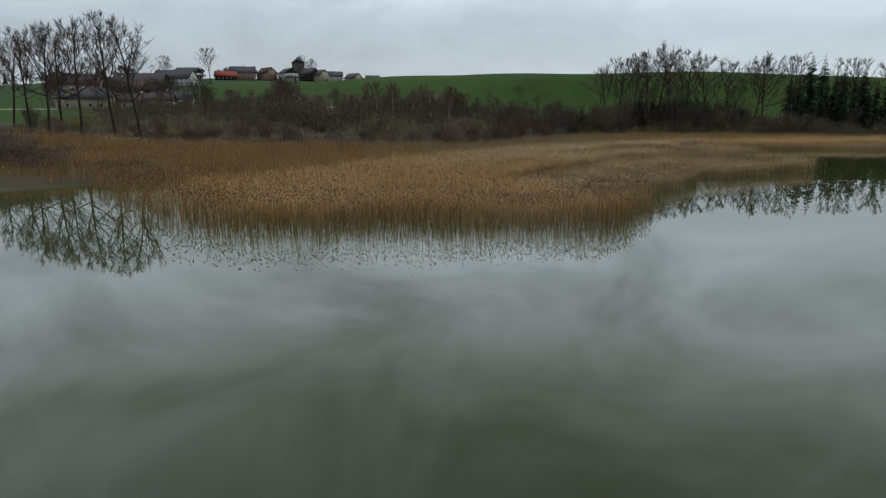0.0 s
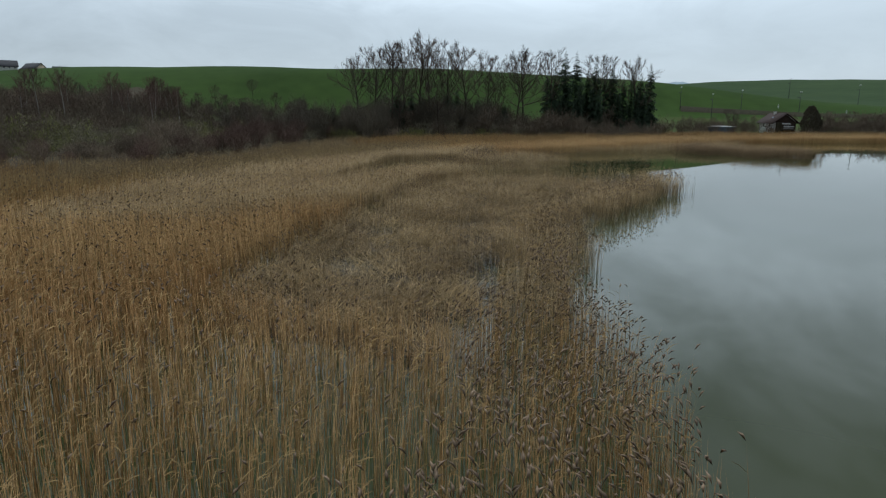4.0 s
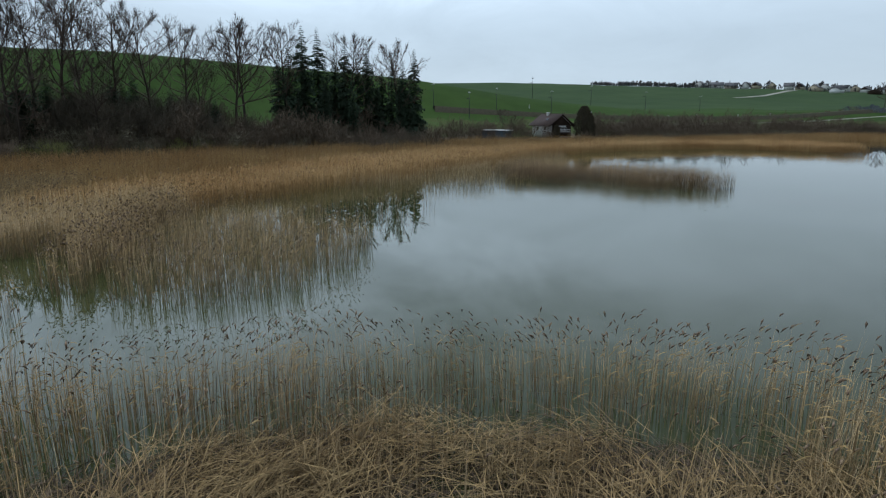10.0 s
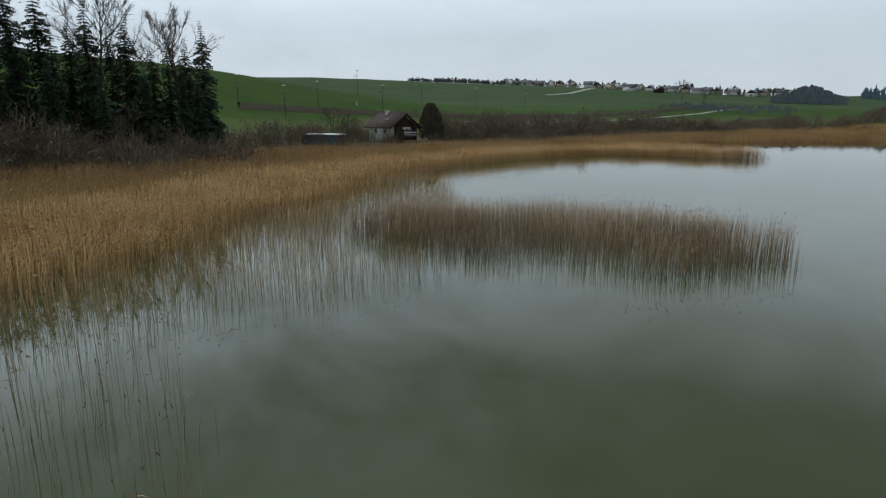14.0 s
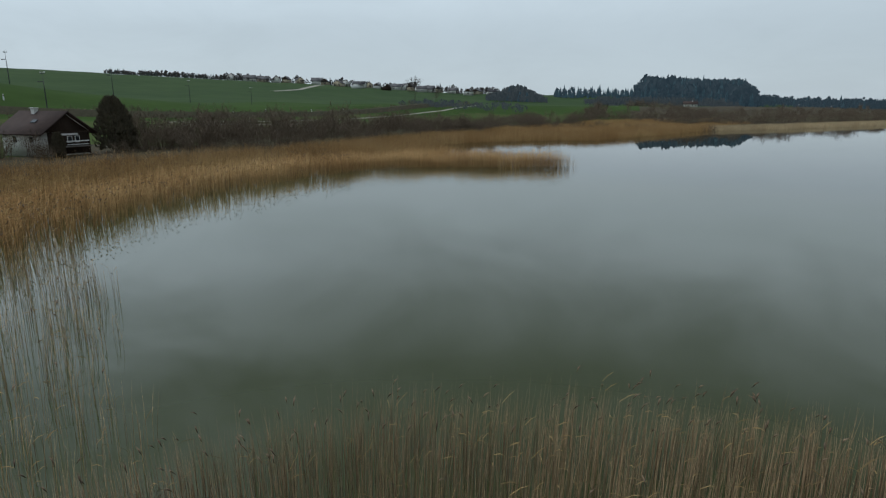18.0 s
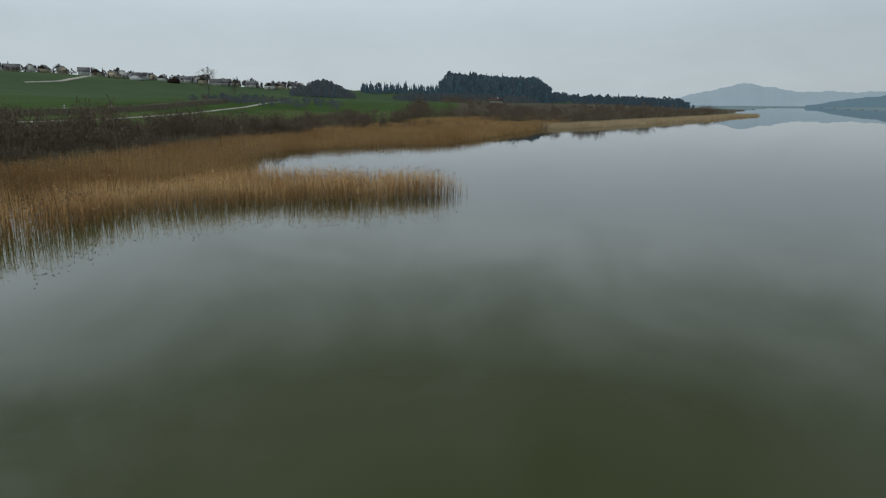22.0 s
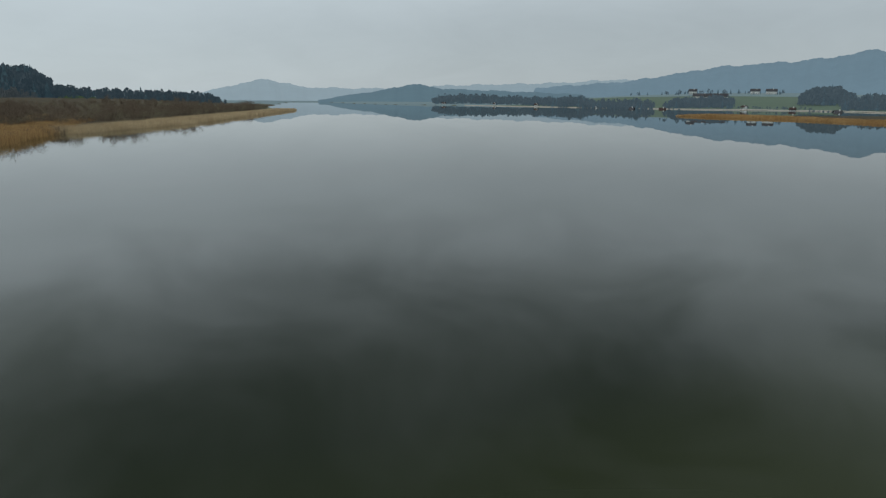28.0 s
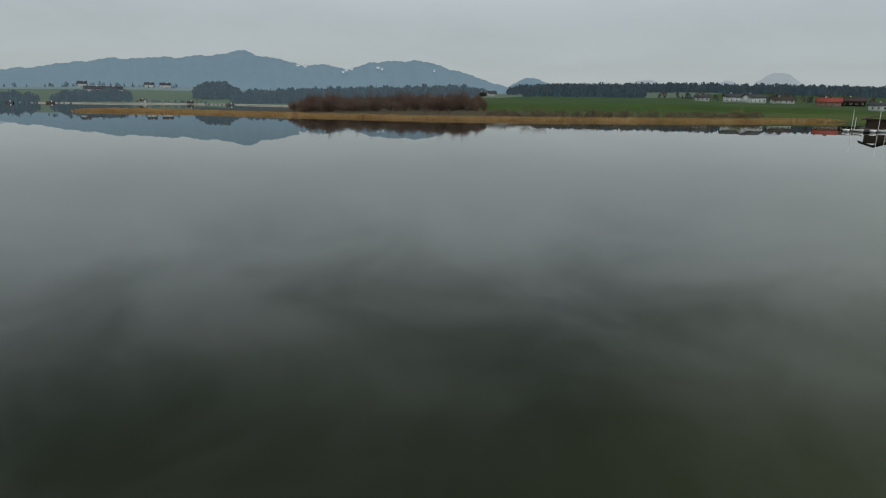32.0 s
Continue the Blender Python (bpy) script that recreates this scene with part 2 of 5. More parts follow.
# far ground that glows faintly to imitate the haze over it
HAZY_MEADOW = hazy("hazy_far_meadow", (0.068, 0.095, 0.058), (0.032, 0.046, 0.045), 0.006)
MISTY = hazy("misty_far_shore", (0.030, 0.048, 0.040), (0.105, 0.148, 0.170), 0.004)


# ---- mesh helpers ----
def build(name, verts, faces, material, parent=None, label="", smooth=False):
    """One mesh object from arrays of corners and faces."""
    me = bpy.data.meshes.new(name)
    v = np.asarray(verts, dtype=np.float32)
    me.vertices.add(len(v))
    me.vertices.foreach_set("co", v.ravel())
    if isinstance(faces, np.ndarray):
        k = faces.shape[1]
        me.loops.add(faces.size)
        me.loops.foreach_set("vertex_index", faces.ravel().astype(np.int32))
        me.polygons.add(len(faces))
        me.polygons.foreach_set("loop_start", np.arange(0, faces.size, k, dtype=np.int32))
    else:
        sizes = np.array([len(q) for q in faces], dtype=np.int32)
        flatv = np.array([i for q in faces for i in q], dtype=np.int32)
        me.loops.add(len(flatv))
        me.loops.foreach_set("vertex_index", flatv)
        me.polygons.add(len(faces))
        me.polygons.foreach_set("loop_start", np.r_[0, np.cumsum(sizes)[:-1]].astype(np.int32))
    me.update(calc_edges=True)
    me.validate()
    if smooth:
        me.polygons.foreach_set("use_smooth", np.ones(len(me.polygons), dtype=bool))
    for m in material if isinstance(material, (list, tuple)) else [material]:
        me.materials.append(m)
    ob = new(name, me)
    if parent:
        ob.parent = parent
    if label:
        tagged(ob, label=label)
    return ob


def part(name, bm, material, parent, label=""):
    me = bpy.data.meshes.new(name)
    bm.to_mesh(me)
    bm.free()
    me.materials.append(material)
    ob = new(name, me)
    ob.parent = parent
    if label:
        tagged(ob, label=label)
    return ob


def inside(px, py, poly):
    """Which points lie in the polygon."""
    c = np.zeros(len(px), dtype=bool)
    n = len(poly)
    for i in range(n):
        (x1, y1), (x2, y2) = poly[i], poly[(i + 1) % n]
        hit = ((y1 > py) != (y2 > py)) & (px < (x2 - x1) * (py - y1) / ((y2 - y1) or 1e-9) + x1)
        c ^= hit
    return c


def edge_distance(px, py, poly, closed=True):
    """How far points lie from the outline."""
    d = np.full(len(px), 1e9)
    n = len(poly)
    for i in range(n if closed else n - 1):
        (x1, y1), (x2, y2) = poly[i], poly[(i + 1) % n]
        ex, ey = x2 - x1, y2 - y1
        s = np.clip(((px - x1) * ex + (py - y1) * ey) / max(ex * ex + ey * ey, 1e-9), 0, 1)
        d = np.minimum(d, np.hypot(px - x1 - s * ex, py - y1 - s * ey))
    return d


def wave(x, y, seed, size):
    """Smooth uneven values between about -1 and 1, made of a few crossing waves."""
    g = np.random.RandomState(seed)
    v = 0
    for _ in range(7):
        a, k, p = g.uniform(0, 6.283), g.uniform(0.6, 2.2) / size, g.uniform(0, 6.283)
        v = v + np.sin((x * np.cos(a) + y * np.sin(a)) * k * 6.283 / 2 + p)
    return v / 3.2


# ---- the lie of the land ----
LAKE = [(-140, 30), (-100, 42), (-83, 45.5), (-70, 49.5), (-60, 62), (-50, 85), (-36, 103), (-5, 88), (10, 94), (25, 107), (66, 126), (88, 117), (108, 101),
        (126, 101), (150, 85), (158, 72), (170, 52), (186, 28), (208, 3), (226, -20), (247, -62), (256, -104), (258, -140), (262, -200), (332, -506),
        (420, -700), (700, -1500), (1000, -2450), (900, -2440), (560, -1600), (400, -1290), (224, -1150), (46, -880), (-80, -735), (-140, -720), (-182, -650), (-195, -560), (-150, -430),
        (-60, -400), (16, -410), (34, -396), (-7, -340), (-22, -280), (-51, -206), (-84, -166), (-134, -131), (-180, -106), (-215, -70), (-240, -40), (-200, -10), (-180, 20)]


def bump_hill(x, y, cx, cy, rx, ry, turn, h, power=2.0):
    a = radians(turn)
    u = ((x - cx) * math.cos(a) + (y - cy) * math.sin(a)) / rx
    v = (-(x - cx) * math.sin(a) + (y - cy) * math.cos(a)) / ry
    return h * np.exp(-((u * u + v * v) ** (power / 2)))


def land_height(x, y):
    x, y = np.atleast_1d(np.asarray(x, dtype=float)), np.atleast_1d(np.asarray(y, dtype=float))
    d = edge_distance(x, y, LAKE)
    wet = inside(x, y, LAKE)
    shore = 1.1 * (1 - np.exp(-d / 5)) + 0.085 * np.clip(d - 25, 0, 82) * np.where((y < -500) | ((x < 60) & (y < -60)), 0.35, 1.0)
    rise = np.clip((d - 60) / 70, 0, 1)
    rise = rise * rise * (3 - 2 * rise)
    hills = (bump_hill(x, y, 181, 253, 214, 88, -43.6, 20, 3.2) + bump_hill(x, y, 1022, -249, 200, 200, 0, 8) + bump_hill(x, y, 1010, 330, 180, 200, 0, 6) + bump_hill(x, y, 30, 660, 330, 270, 0, 31, 2.6)
             + bump_hill(x, y, 1200, 260, 480, 620, 10, 45, 2.6) + bump_hill(x, y, 980, -660, 280, 210, 35, 24)
             + bump_hill(x, y, -400, -360, 210, 260, 25, 8, 2.6) + bump_hill(x, y, -850, -480, 230, 520, 20, 20)
             + bump_hill(x, y, -330, -1280, 430, 330, 20, 22))
    z = shore + rise * hills + rise * 0.5 * wave(x, y, 5, 60)
    return np.where(wet, -np.minimum(2.2, 0.35 * d), z)


def ground_at(x, y):
    return float(land_height(x, y)[0])


def make_ground():
    rad = np.concatenate([np.arange(0, 160, 3.0), 160 * 1.025 ** np.arange(0, 137)])
    na = 420
    ang = np.linspace(0, 2 * np.pi, na, endpoint=False)
    gx = 100 + rad[:, None] * np.sin(ang)[None]
    gy = 22 + rad[:, None] * np.cos(ang)[None]
    z = land_height(gx.ravel(), gy.ravel())
    v = np.stack([gx.ravel(), gy.ravel(), z], 1)
    i, j = np.meshgrid(np.arange(len(rad) - 1), np.arange(na), indexing="ij")
    i, j = i.ravel(), j.ravel()
    k = (j + 1) % na
    f = np.stack([i * na + j, (i + 1) * na + j, (i + 1) * na + k, i * na + k], 1)[:, ::-1]
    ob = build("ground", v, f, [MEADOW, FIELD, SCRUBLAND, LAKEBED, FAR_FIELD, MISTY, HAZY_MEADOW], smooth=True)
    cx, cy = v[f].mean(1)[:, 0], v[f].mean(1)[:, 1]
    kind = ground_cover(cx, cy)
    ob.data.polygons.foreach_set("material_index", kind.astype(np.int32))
    return tagged(ob, "rolling spring land of green fields and brown scrub", "ground", kind="structure")


def ground_cover(x, y):
    d = edge_distance(x, y, LAKE)
    wet = inside(x, y, LAKE)
    e = 6 * wave(x, y, 9, 14)
    k = np.zeros(len(x), dtype=int)
    k[(d + e > 70)] = 1
    scrub = ((d + e < 60) & (x < 165) & (y > 60)) | ((d + e < 75) & (x < -55) & (y > 30)) | ((d + e < 150) & (x < 60) & (x > -70) & (y > 60) & (y < 262))
    scrub |= (d + e < 125) & (x < -35) & (x > -62) & (y > 60)
    scrub |= (d + e < 220) & (x > 235) & (y < -100) & (np.degrees(np.arctan2(x - 132, y - 10)) > 133)
    scrub |= (d + e < 27) & (x > 150) & (y < 90) & (y > -90)
    scrub |= (d + e < 85) & (x < 40) & (x > -125) & (y < -140)
    k[scrub] = 2
    # with distance the ground changes to materials that have haze painted in
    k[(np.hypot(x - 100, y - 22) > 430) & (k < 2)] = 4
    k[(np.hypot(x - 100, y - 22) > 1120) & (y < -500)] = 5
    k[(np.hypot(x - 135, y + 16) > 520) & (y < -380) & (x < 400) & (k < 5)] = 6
    k[wet] = 3
    return k


make_ground()
water = build("water", [(-700, -3200, 0), (2000, -3200, 0), (2000, 200, 0), (-700, 200, 0)], [(0, 1, 2, 3)], WATER)
tagged(water, "still olive-green lake water mirroring the grey sky", "water", kind="structure")

# ---- reed beds ----
FLIGHT_LINE = [(x, y) for _, x, y, *_ in FLIGHT]


def scatter(rs, poly, per_m2):
    xs, ys = [p[0] for p in poly], [p[1] for p in poly]
    n = int((max(xs) - min(xs)) * (max(ys) - min(ys)) * per_m2)
    x, y = rs.uniform(min(xs), max(xs), n), rs.uniform(min(ys), max(ys), n)
    k = inside(x + 0.9 * wave(x, y, 3, 5), y + 0.9 * wave(x, y, 4, 5), poly)
    return x[k], y[k]


def prisms(base, mid, top, w0, w1, rs):
    """Three-sided stalks with one knee, tapering to a point."""
    n = len(base)
    a = rs.uniform(0, 6.283, n)
    rings = []
    for c, w in ((base, w0), (mid, w1)):
        for s in range(3):
            an = a + s * 2.0944
            rings.append(c + np.stack([np.cos(an) * w, np.sin(an) * w, np.zeros(n)], 1))
    rings.append(top)
    v = np.stack(rings, 1).reshape(-1, 3)
    o = np.arange(n)[:, None] * 7
    f = []
    for s in range(3):
        q = (s + 1) % 3
        f += [o + np.array([[s, q, 3 + q]]), o + np.array([[s, 3 + q, 3 + s]]), o + np.array([[3 + s, 3 + q, 6]])]
    return v, np.stack(f, 1).reshape(-1, 3)


def spindles(root, belly, tip, w, rs):
    """Three-sided spindles, pointed at both ends."""
    n = len(root)
    a = rs.uniform(0, 6.283, n)
    ring = [belly + np.stack([np.cos(a + s * 2.0944) * w, np.sin(a + s * 2.0944) * w, np.zeros(n)], 1) for s in range(3)]
    v = np.stack([root, *ring, tip], 1).reshape(-1, 3)
    o = np.arange(n)[:, None] * 5
    f = []
    for s in range(3):
        q = (s + 1) % 3
        f += [o + np.array([[0, 1 + q, 1 + s]]), o + np.array([[4, 1 + s, 1 + q]])]
    return v, np.stack(f, 1).reshape(-1, 3)


def sprigs(rs, root, way, length, w):
    """Fine twigs: slender tapering slips from each root along its way, turned at random."""
    n = len(root)
    r = rs.normal(0, 1, (n, 3))
    side = np.cross(way, r)
    side *= (w / np.maximum(np.linalg.norm(side, axis=1), 1e-6))[:, None]
    v = np.stack([root - side, root + side, root + way * length[:, None]], 1).reshape(-1, 3)
    return v, np.arange(3 * n).reshape(-1, 3)


def reed_bed(label, poly, height, per_m2, seed, width=0.0072, lean=0.09, plumes=0.28, leaves=1.0, thin_out=None, keep_out=(), hvar=0.14, squash=None, stalk=None, fringe=3.0, far_share=0.5):
    rs = np.random.RandomState(seed)
    x, y = scatter(rs, poly, per_m2)
    near = edge_distance(x, y, FLIGHT_LINE, closed=False)
    keep = rs.uniform(0, 1, len(x)) < np.clip(1.45 - near / 36, far_share, 1)
    for hole in keep_out:
        keep &= ~inside(x + 0.7 * wave(x, y, 12, 4), y + 0.7 * wave(x, y, 13, 4), hole)
    if thin_out is not None:
        keep &= rs.uniform(0, 1, len(x)) < thin_out(x, y)
    x, y, near = x[keep], y[keep], near[keep]
    n = len(x)
    patch = wave(x, y, seed + 50, 9)
    h = height * (1 + 0.10 * patch + rs.normal(0, hvar, n))
    h = np.clip(h, height * 0.45, height * 1.3)
    edge = edge_distance(x, y, poly)
    if squash is not None:
        h *= squash(x, y)
    h *= np.clip(0.84 + edge / 8, 0.84, 1)
    wid = width * (1 + np.minimum(near, 34) / 26 + np.clip(near - 34, 0, 400) / 110) * rs.uniform(0.75, 1.25, n)
    la = 0.8 * wave(x, y, seed + 7, 16) * 3.1 + rs.normal(0, 0.9, n)
    lm = np.abs(rs.normal(lean, lean * 0.8, n)) * h
    zb = np.maximum(land_height(x, y), -0.4) - 0.05
    base = np.stack([x, y, zb], 1)
    top = base + np.stack([np.cos(la) * lm, np.sin(la) * lm, np.maximum(h - zb - 0.05 * lm, h * 0.65)], 1)
    mid = base * 0.45 + top * 0.55
    mid[:, :2] -= (top - base)[:, :2] * 0.22
    bed = new("reed_bed")
    tagged(bed, label, "reeds", kind="stuff")
    close = near < 36
    v, f = prisms(base[close], mid[close], top[close], wid[close], wid[close] * 0.8, rs)
    if (~close).any():
        reach = np.linalg.norm(top - base, axis=1)[~close]
        v2, f2 = sprigs(rs, base[~close], ((top - base)[~close]) / reach[:, None], reach, wid[~close] * 1.3)
        v, f = np.concatenate([v, v2]), np.concatenate([f, f2 + len(v)])
    tagged(build("stalks", v, f, stalk or REED, bed), kind="stuff")
    # hanging dry leaves
    k = rs.randint(0, n, int(n * leaves))
    k = k[rs.uniform(0, 1, len(k)) < np.clip(1.6 - near[k] / 40, 0.15, 1)]
    nl = len(k)
    s = rs.uniform(0.35, 0.97, nl)
    root = np.where((s < 0.55)[:, None], base[k] + (mid - base)[k] * (s / 0.55)[:, None], mid[k] + (top - mid)[k] * ((s - 0.55) / 0.45)[:, None])
    an = la[k] + rs.normal(0, 1.2, nl)
    ln = rs.uniform(0.18, 0.42, nl)
    out = np.stack([np.cos(an) * ln, np.sin(an) * ln, rs.uniform(-0.2, 0.9, nl) * ln], 1)
    wl_ = wid[k] * 0.9
    up_ = np.stack([-np.sin(an) * 0.5, np.cos(an) * 0.5, np.full(nl, 0.85)], 1) * wl_[:, None]
    v = np.stack([root - up_, root + out * 0.5 - up_ * 1.1 + [0, 0, 0.04], root + out, root + out * 0.5 + up_ * 1.1 + [0, 0, 0.04], root + up_], 1).reshape(-1, 3)
    o = np.arange(nl)[:, None] * 5
    f = np.concatenate([o, o + 1, o + 2, o + 3, o + 4], 1)
    tagged(build("leaves", v, f, REED_LEAF, bed), kind="stuff")
    # drooping seed plumes
    k = np.where(rs.uniform(0, 1, n) < np.where(edge < np.where(x < -20, fringe, 2.5), 2.2, 0.2) * plumes * np.where(x > 50, 0.4, 1.0))[0]
    npl = len(k)
    an = la[k] + rs.normal(0, 0.5, npl)
    pl = rs.uniform(0.24, 0.44, npl)
    dirn = np.stack([np.cos(an) * 0.55, np.sin(an) * 0.55, np.full(npl, 0.7)], 1)
    a0 = top[k]
    c = np.clip(wid[k] * np.where(x[k] < -20, 4.6, 3.7), 0.022, 0.065)
    v, f = spindles(a0, a0 + dirn * (pl * 0.45)[:, None], a0 + dirn * pl[:, None] - np.stack([0 * pl, 0 * pl, pl * 0.28], 1), c, rs)
    tagged(build("plumes", v, f, PLUME, bed), kind="stuff")
    return bed


INLET = [(-3, 54), (3, 56.5), (10, 58), (16, 55.5), (19, 58), (30, 64), (31, 68), (24, 74), (16, 70), (8, 63), (0, 58)]
FLATTENED = [(-30, 14), (-24, 17), (-14, 23), (-4, 26.5), (8, 27), (16, 28), (20.5, 31.5), (19.5, 40.5), (13.5, 49), (3, 47), (-5, 43), (-14, 38), (-23, 33), (-33, 25)]
MAIN_BED = [(-74, 49), (-71, 24), (-66, 12), (-58, 7.8), (-51, 5.6), (-45, 4), (-38, 2.5), (-33, 3), (-22, 13), (-12, 20), (-5, 22.5), (4, 23.5), (14, 24.5),
            (20, 25), (22, 28), (23.5, 33), (22.5, 39), (20, 46), (15, 53), (19, 58), (31, 62), (38, 66), (48, 68), (56, 66), (63, 65), (77, 60), (86, 60), (96, 54.5), (107, 55),
            (116, 51), (127, 48), (137, 41), (146, 33), (154, 23), (158, 19), (166, 24), (192, 30), (174, 55), (162, 76), (154, 89), (127, 106), (110, 106), (90, 122), (66, 132),
            (25, 112), (10, 98), (-5, 92), (-35, 108), (-65, 116), (-95, 126), (-98, 80), (-84, 50)]
POND = [(34, 64), (44, 62), (46, 67.5), (40, 67)]


def stand_density(x, y):
    e = edge_distance(x, y, MAIN_BED)
    front = (y < 40) & (x < -24)
    inner = np.clip((x + 49) / 8, 0, 1)
    lake = edge_distance(x, y, LAKE) > 4
    return np.where(front, np.clip(0.09 + 0.2 * inner + (0.045 + 0.3 * inner) * e + 0.006 * e * e, 0, 1), np.where(lake, np.clip(0.10 + 0.16 * e, 0, 1), 1.0))


def western(x, y):
    s = x + 9 * wave(x, y, 29, 16)
    return np.where((s < -22) | (s > 50), stand_density(x, y), 0.0)


def eastern(x, y):
    s = x + 9 * wave(x, y, 29, 16)
    return np.where((s < -22) | (s > 50), 0.0, np.clip(np.where(x < 2, 0.6, 0.3) + 0.28 * edge_distance(x, y, MAIN_BED), 0, 1))


def island_density(x, y):
    return np.clip(0.32 + (x - 74) / 18 + 0.25 * wave(x, y, 27, 5), 0.22, 1.0)


def spit_density(x, y):
    return np.clip(0.12 + 0.3 * edge_distance(x, y, SPIT), 0, 1)


SPIT = [(155, 23), (159, 17), (157, 9), (153.8, 1.5), (151.2, -6.2), (151.9, -10.2), (155.5, -12), (161, -9), (169, -3), (177, 0), (186, -6), (200, -11), (209, -22), (210, -40),
        (205, -57), (211, -70), (243, -132), (254, -150), (285, -206), (302, -214), (300, -165), (298, -128), (284, -95), (264, -58), (236, -18), (212, 6), (192, 30), (166, 24)]
ISLAND = [(75, 26.5), (73.5, 31), (75, 40), (79, 50), (86, 54), (92, 50), (92.5, 42), (91, 35), (86, 29), (80, 24.5)]
reed_bed("dense stand of dry orange-tan reeds along the lake shore", MAIN_BED, 2.15, 23, 11, thin_out=western, keep_out=[INLET, FLATTENED], plumes=0.38, leaves=1.2, fringe=6.0)
reed_bed("dense stand of dull tan reeds round the shallow bay", MAIN_BED, 2.15, 29, 19, thin_out=eastern, keep_out=[INLET, FLATTENED], plumes=0.24, stalk=REED_MID, leaves=1.2)
reed_bed("sparse weathered reeds standing over shallow water", FLATTENED, 1.6, 15, 18, thin_out=lambda x, y: 0.55 + 0.45 * wave(x, y, 23, 5), hvar=0.2, leaves=0.9, plumes=0.2, stalk=REED_MID)
reed_bed("thin clump of pale dry reeds standing in open water", [(25, 56), (26.5, 52), (30, 49.5), (35, 49), (40, 52), (44, 58), (44, 64), (36, 65), (29, 62)], 2.0, 15, 12, leaves=0.8, width=0.006, stalk=REED_MID)
reed_bed("narrow island of dry reeds in open water", ISLAND, 1.95, 40, 13, leaves=0.15, plumes=0.08, width=0.0052, lean=0.07, stalk=REED_OLD, thin_out=island_density)
reed_bed("scattered reed stems standing in shallow water", [(62, 65), (66, 58), (70, 52), (74, 46), (79, 51), (86, 55), (92, 55), (92, 57), (86, 60), (77, 60.5), (63, 65.5)], 1.7, 7, 14, leaves=0.4, plumes=0.12, width=0.0055, stalk=REED_MID)
reed_bed("thin pale reed stems standing before the shore reeds", [(88, 44), (97, 44.5), (106, 46), (114, 47.5), (121, 47), (118, 51), (107, 55.5), (96, 55), (86, 59), (81, 56)], 1.8, 6, 22, leaves=0.4, plumes=0.1, width=0.0055, stalk=REED_MID)
reed_bed("few single reed stems standing in open water", [(44, 60), (46, 53), (52, 51), (60, 54), (66, 58), (62, 65), (50, 64)], 1.8, 1.8, 24, leaves=0.4, plumes=0.2, width=0.006, stalk=REED_OLD)
reed_bed("long spit of dry reeds reaching into the lake", SPIT, 2.0, 29, 15, plumes=0.16, leaves=0.7, width=0.0062, thin_out=spit_density)
reed_bed("thin far strip of pale reeds on the shore", [(244, -142), (249, -200), (317, -508), (334, -504), (266, -200), (258, -144)], 1.7, 26, 16, stalk=REED_PALE, plumes=0.05, leaves=0.6)
reed_bed("far tongue of pale reeds on the shore", [(38, -395), (-2, -338), (-18, -278), (-47, -204), (-80, -163), (-130, -128), (-176, -103), (-200, -86), (-206, -97), (-182, -114), (-134, -142), (-86, -178), (-55, -216), (-28, -288), (-14, -350), (20, -408)], 1.3, 26, 17, width=0.0075, plumes=0.02, leaves=0.6)


def broken_reeds(label, poly, count, seed, high=0.75, gap=0.95, stuff=REED_LOW):
    """Snapped pale stalks lying across one another just above the water."""
    rs = np.random.RandomState(seed)
    x, y = scatter(rs, poly, count)
    for hole in [INLET]:
        k = ~inside(x, y, hole)
        x, y = x[k], y[k]
    k = rs.uniform(-gap, 2.1 - gap, len(x)) < wave(x, y, seed + 1, 4.5)
    x, y = x[k], y[k]
    n = len(x)
    a = 2.2 * wave(x, y, seed + 2, 9) + rs.normal(0, 0.85, n)
    ln = rs.uniform(0.9, 2.3, n)
    z0 = rs.uniform(0.0, high, n)
    z1 = z0 + rs.normal(0.07, 0.3, n) * high
    base = np.stack([x, y, z0], 1)
    top = base + np.stack([np.cos(a) * ln, np.sin(a) * ln, z1 - z0], 1)
    mid = (base + top) / 2 + np.stack([rs.normal(0, 0.06, n), rs.normal(0, 0.06, n), rs.uniform(0.02, 0.37, n) * high], 1)
    w = rs.uniform(0.008, 0.014, n)
    v, f = prisms(base, mid, top, w, w, rs)
    return tagged(build("broken_reeds", v, f, stuff), label, "reeds", kind="stuff")


broken_reeds("snapped pale reed stalks lying over shallow water", FLATTENED, 80, 31)
broken_reeds("dark rotting reed litter lying on shallow water", FLATTENED, 60, 33, high=0.16, gap=1.5, stuff=REED_ROT)
broken_reeds("pale storm-flattened reeds at the edge of the stand", [(84, 82), (100, 76), (120, 70), (142, 64), (150, 66), (140, 74), (118, 82), (98, 92), (84, 92)], 5, 36)

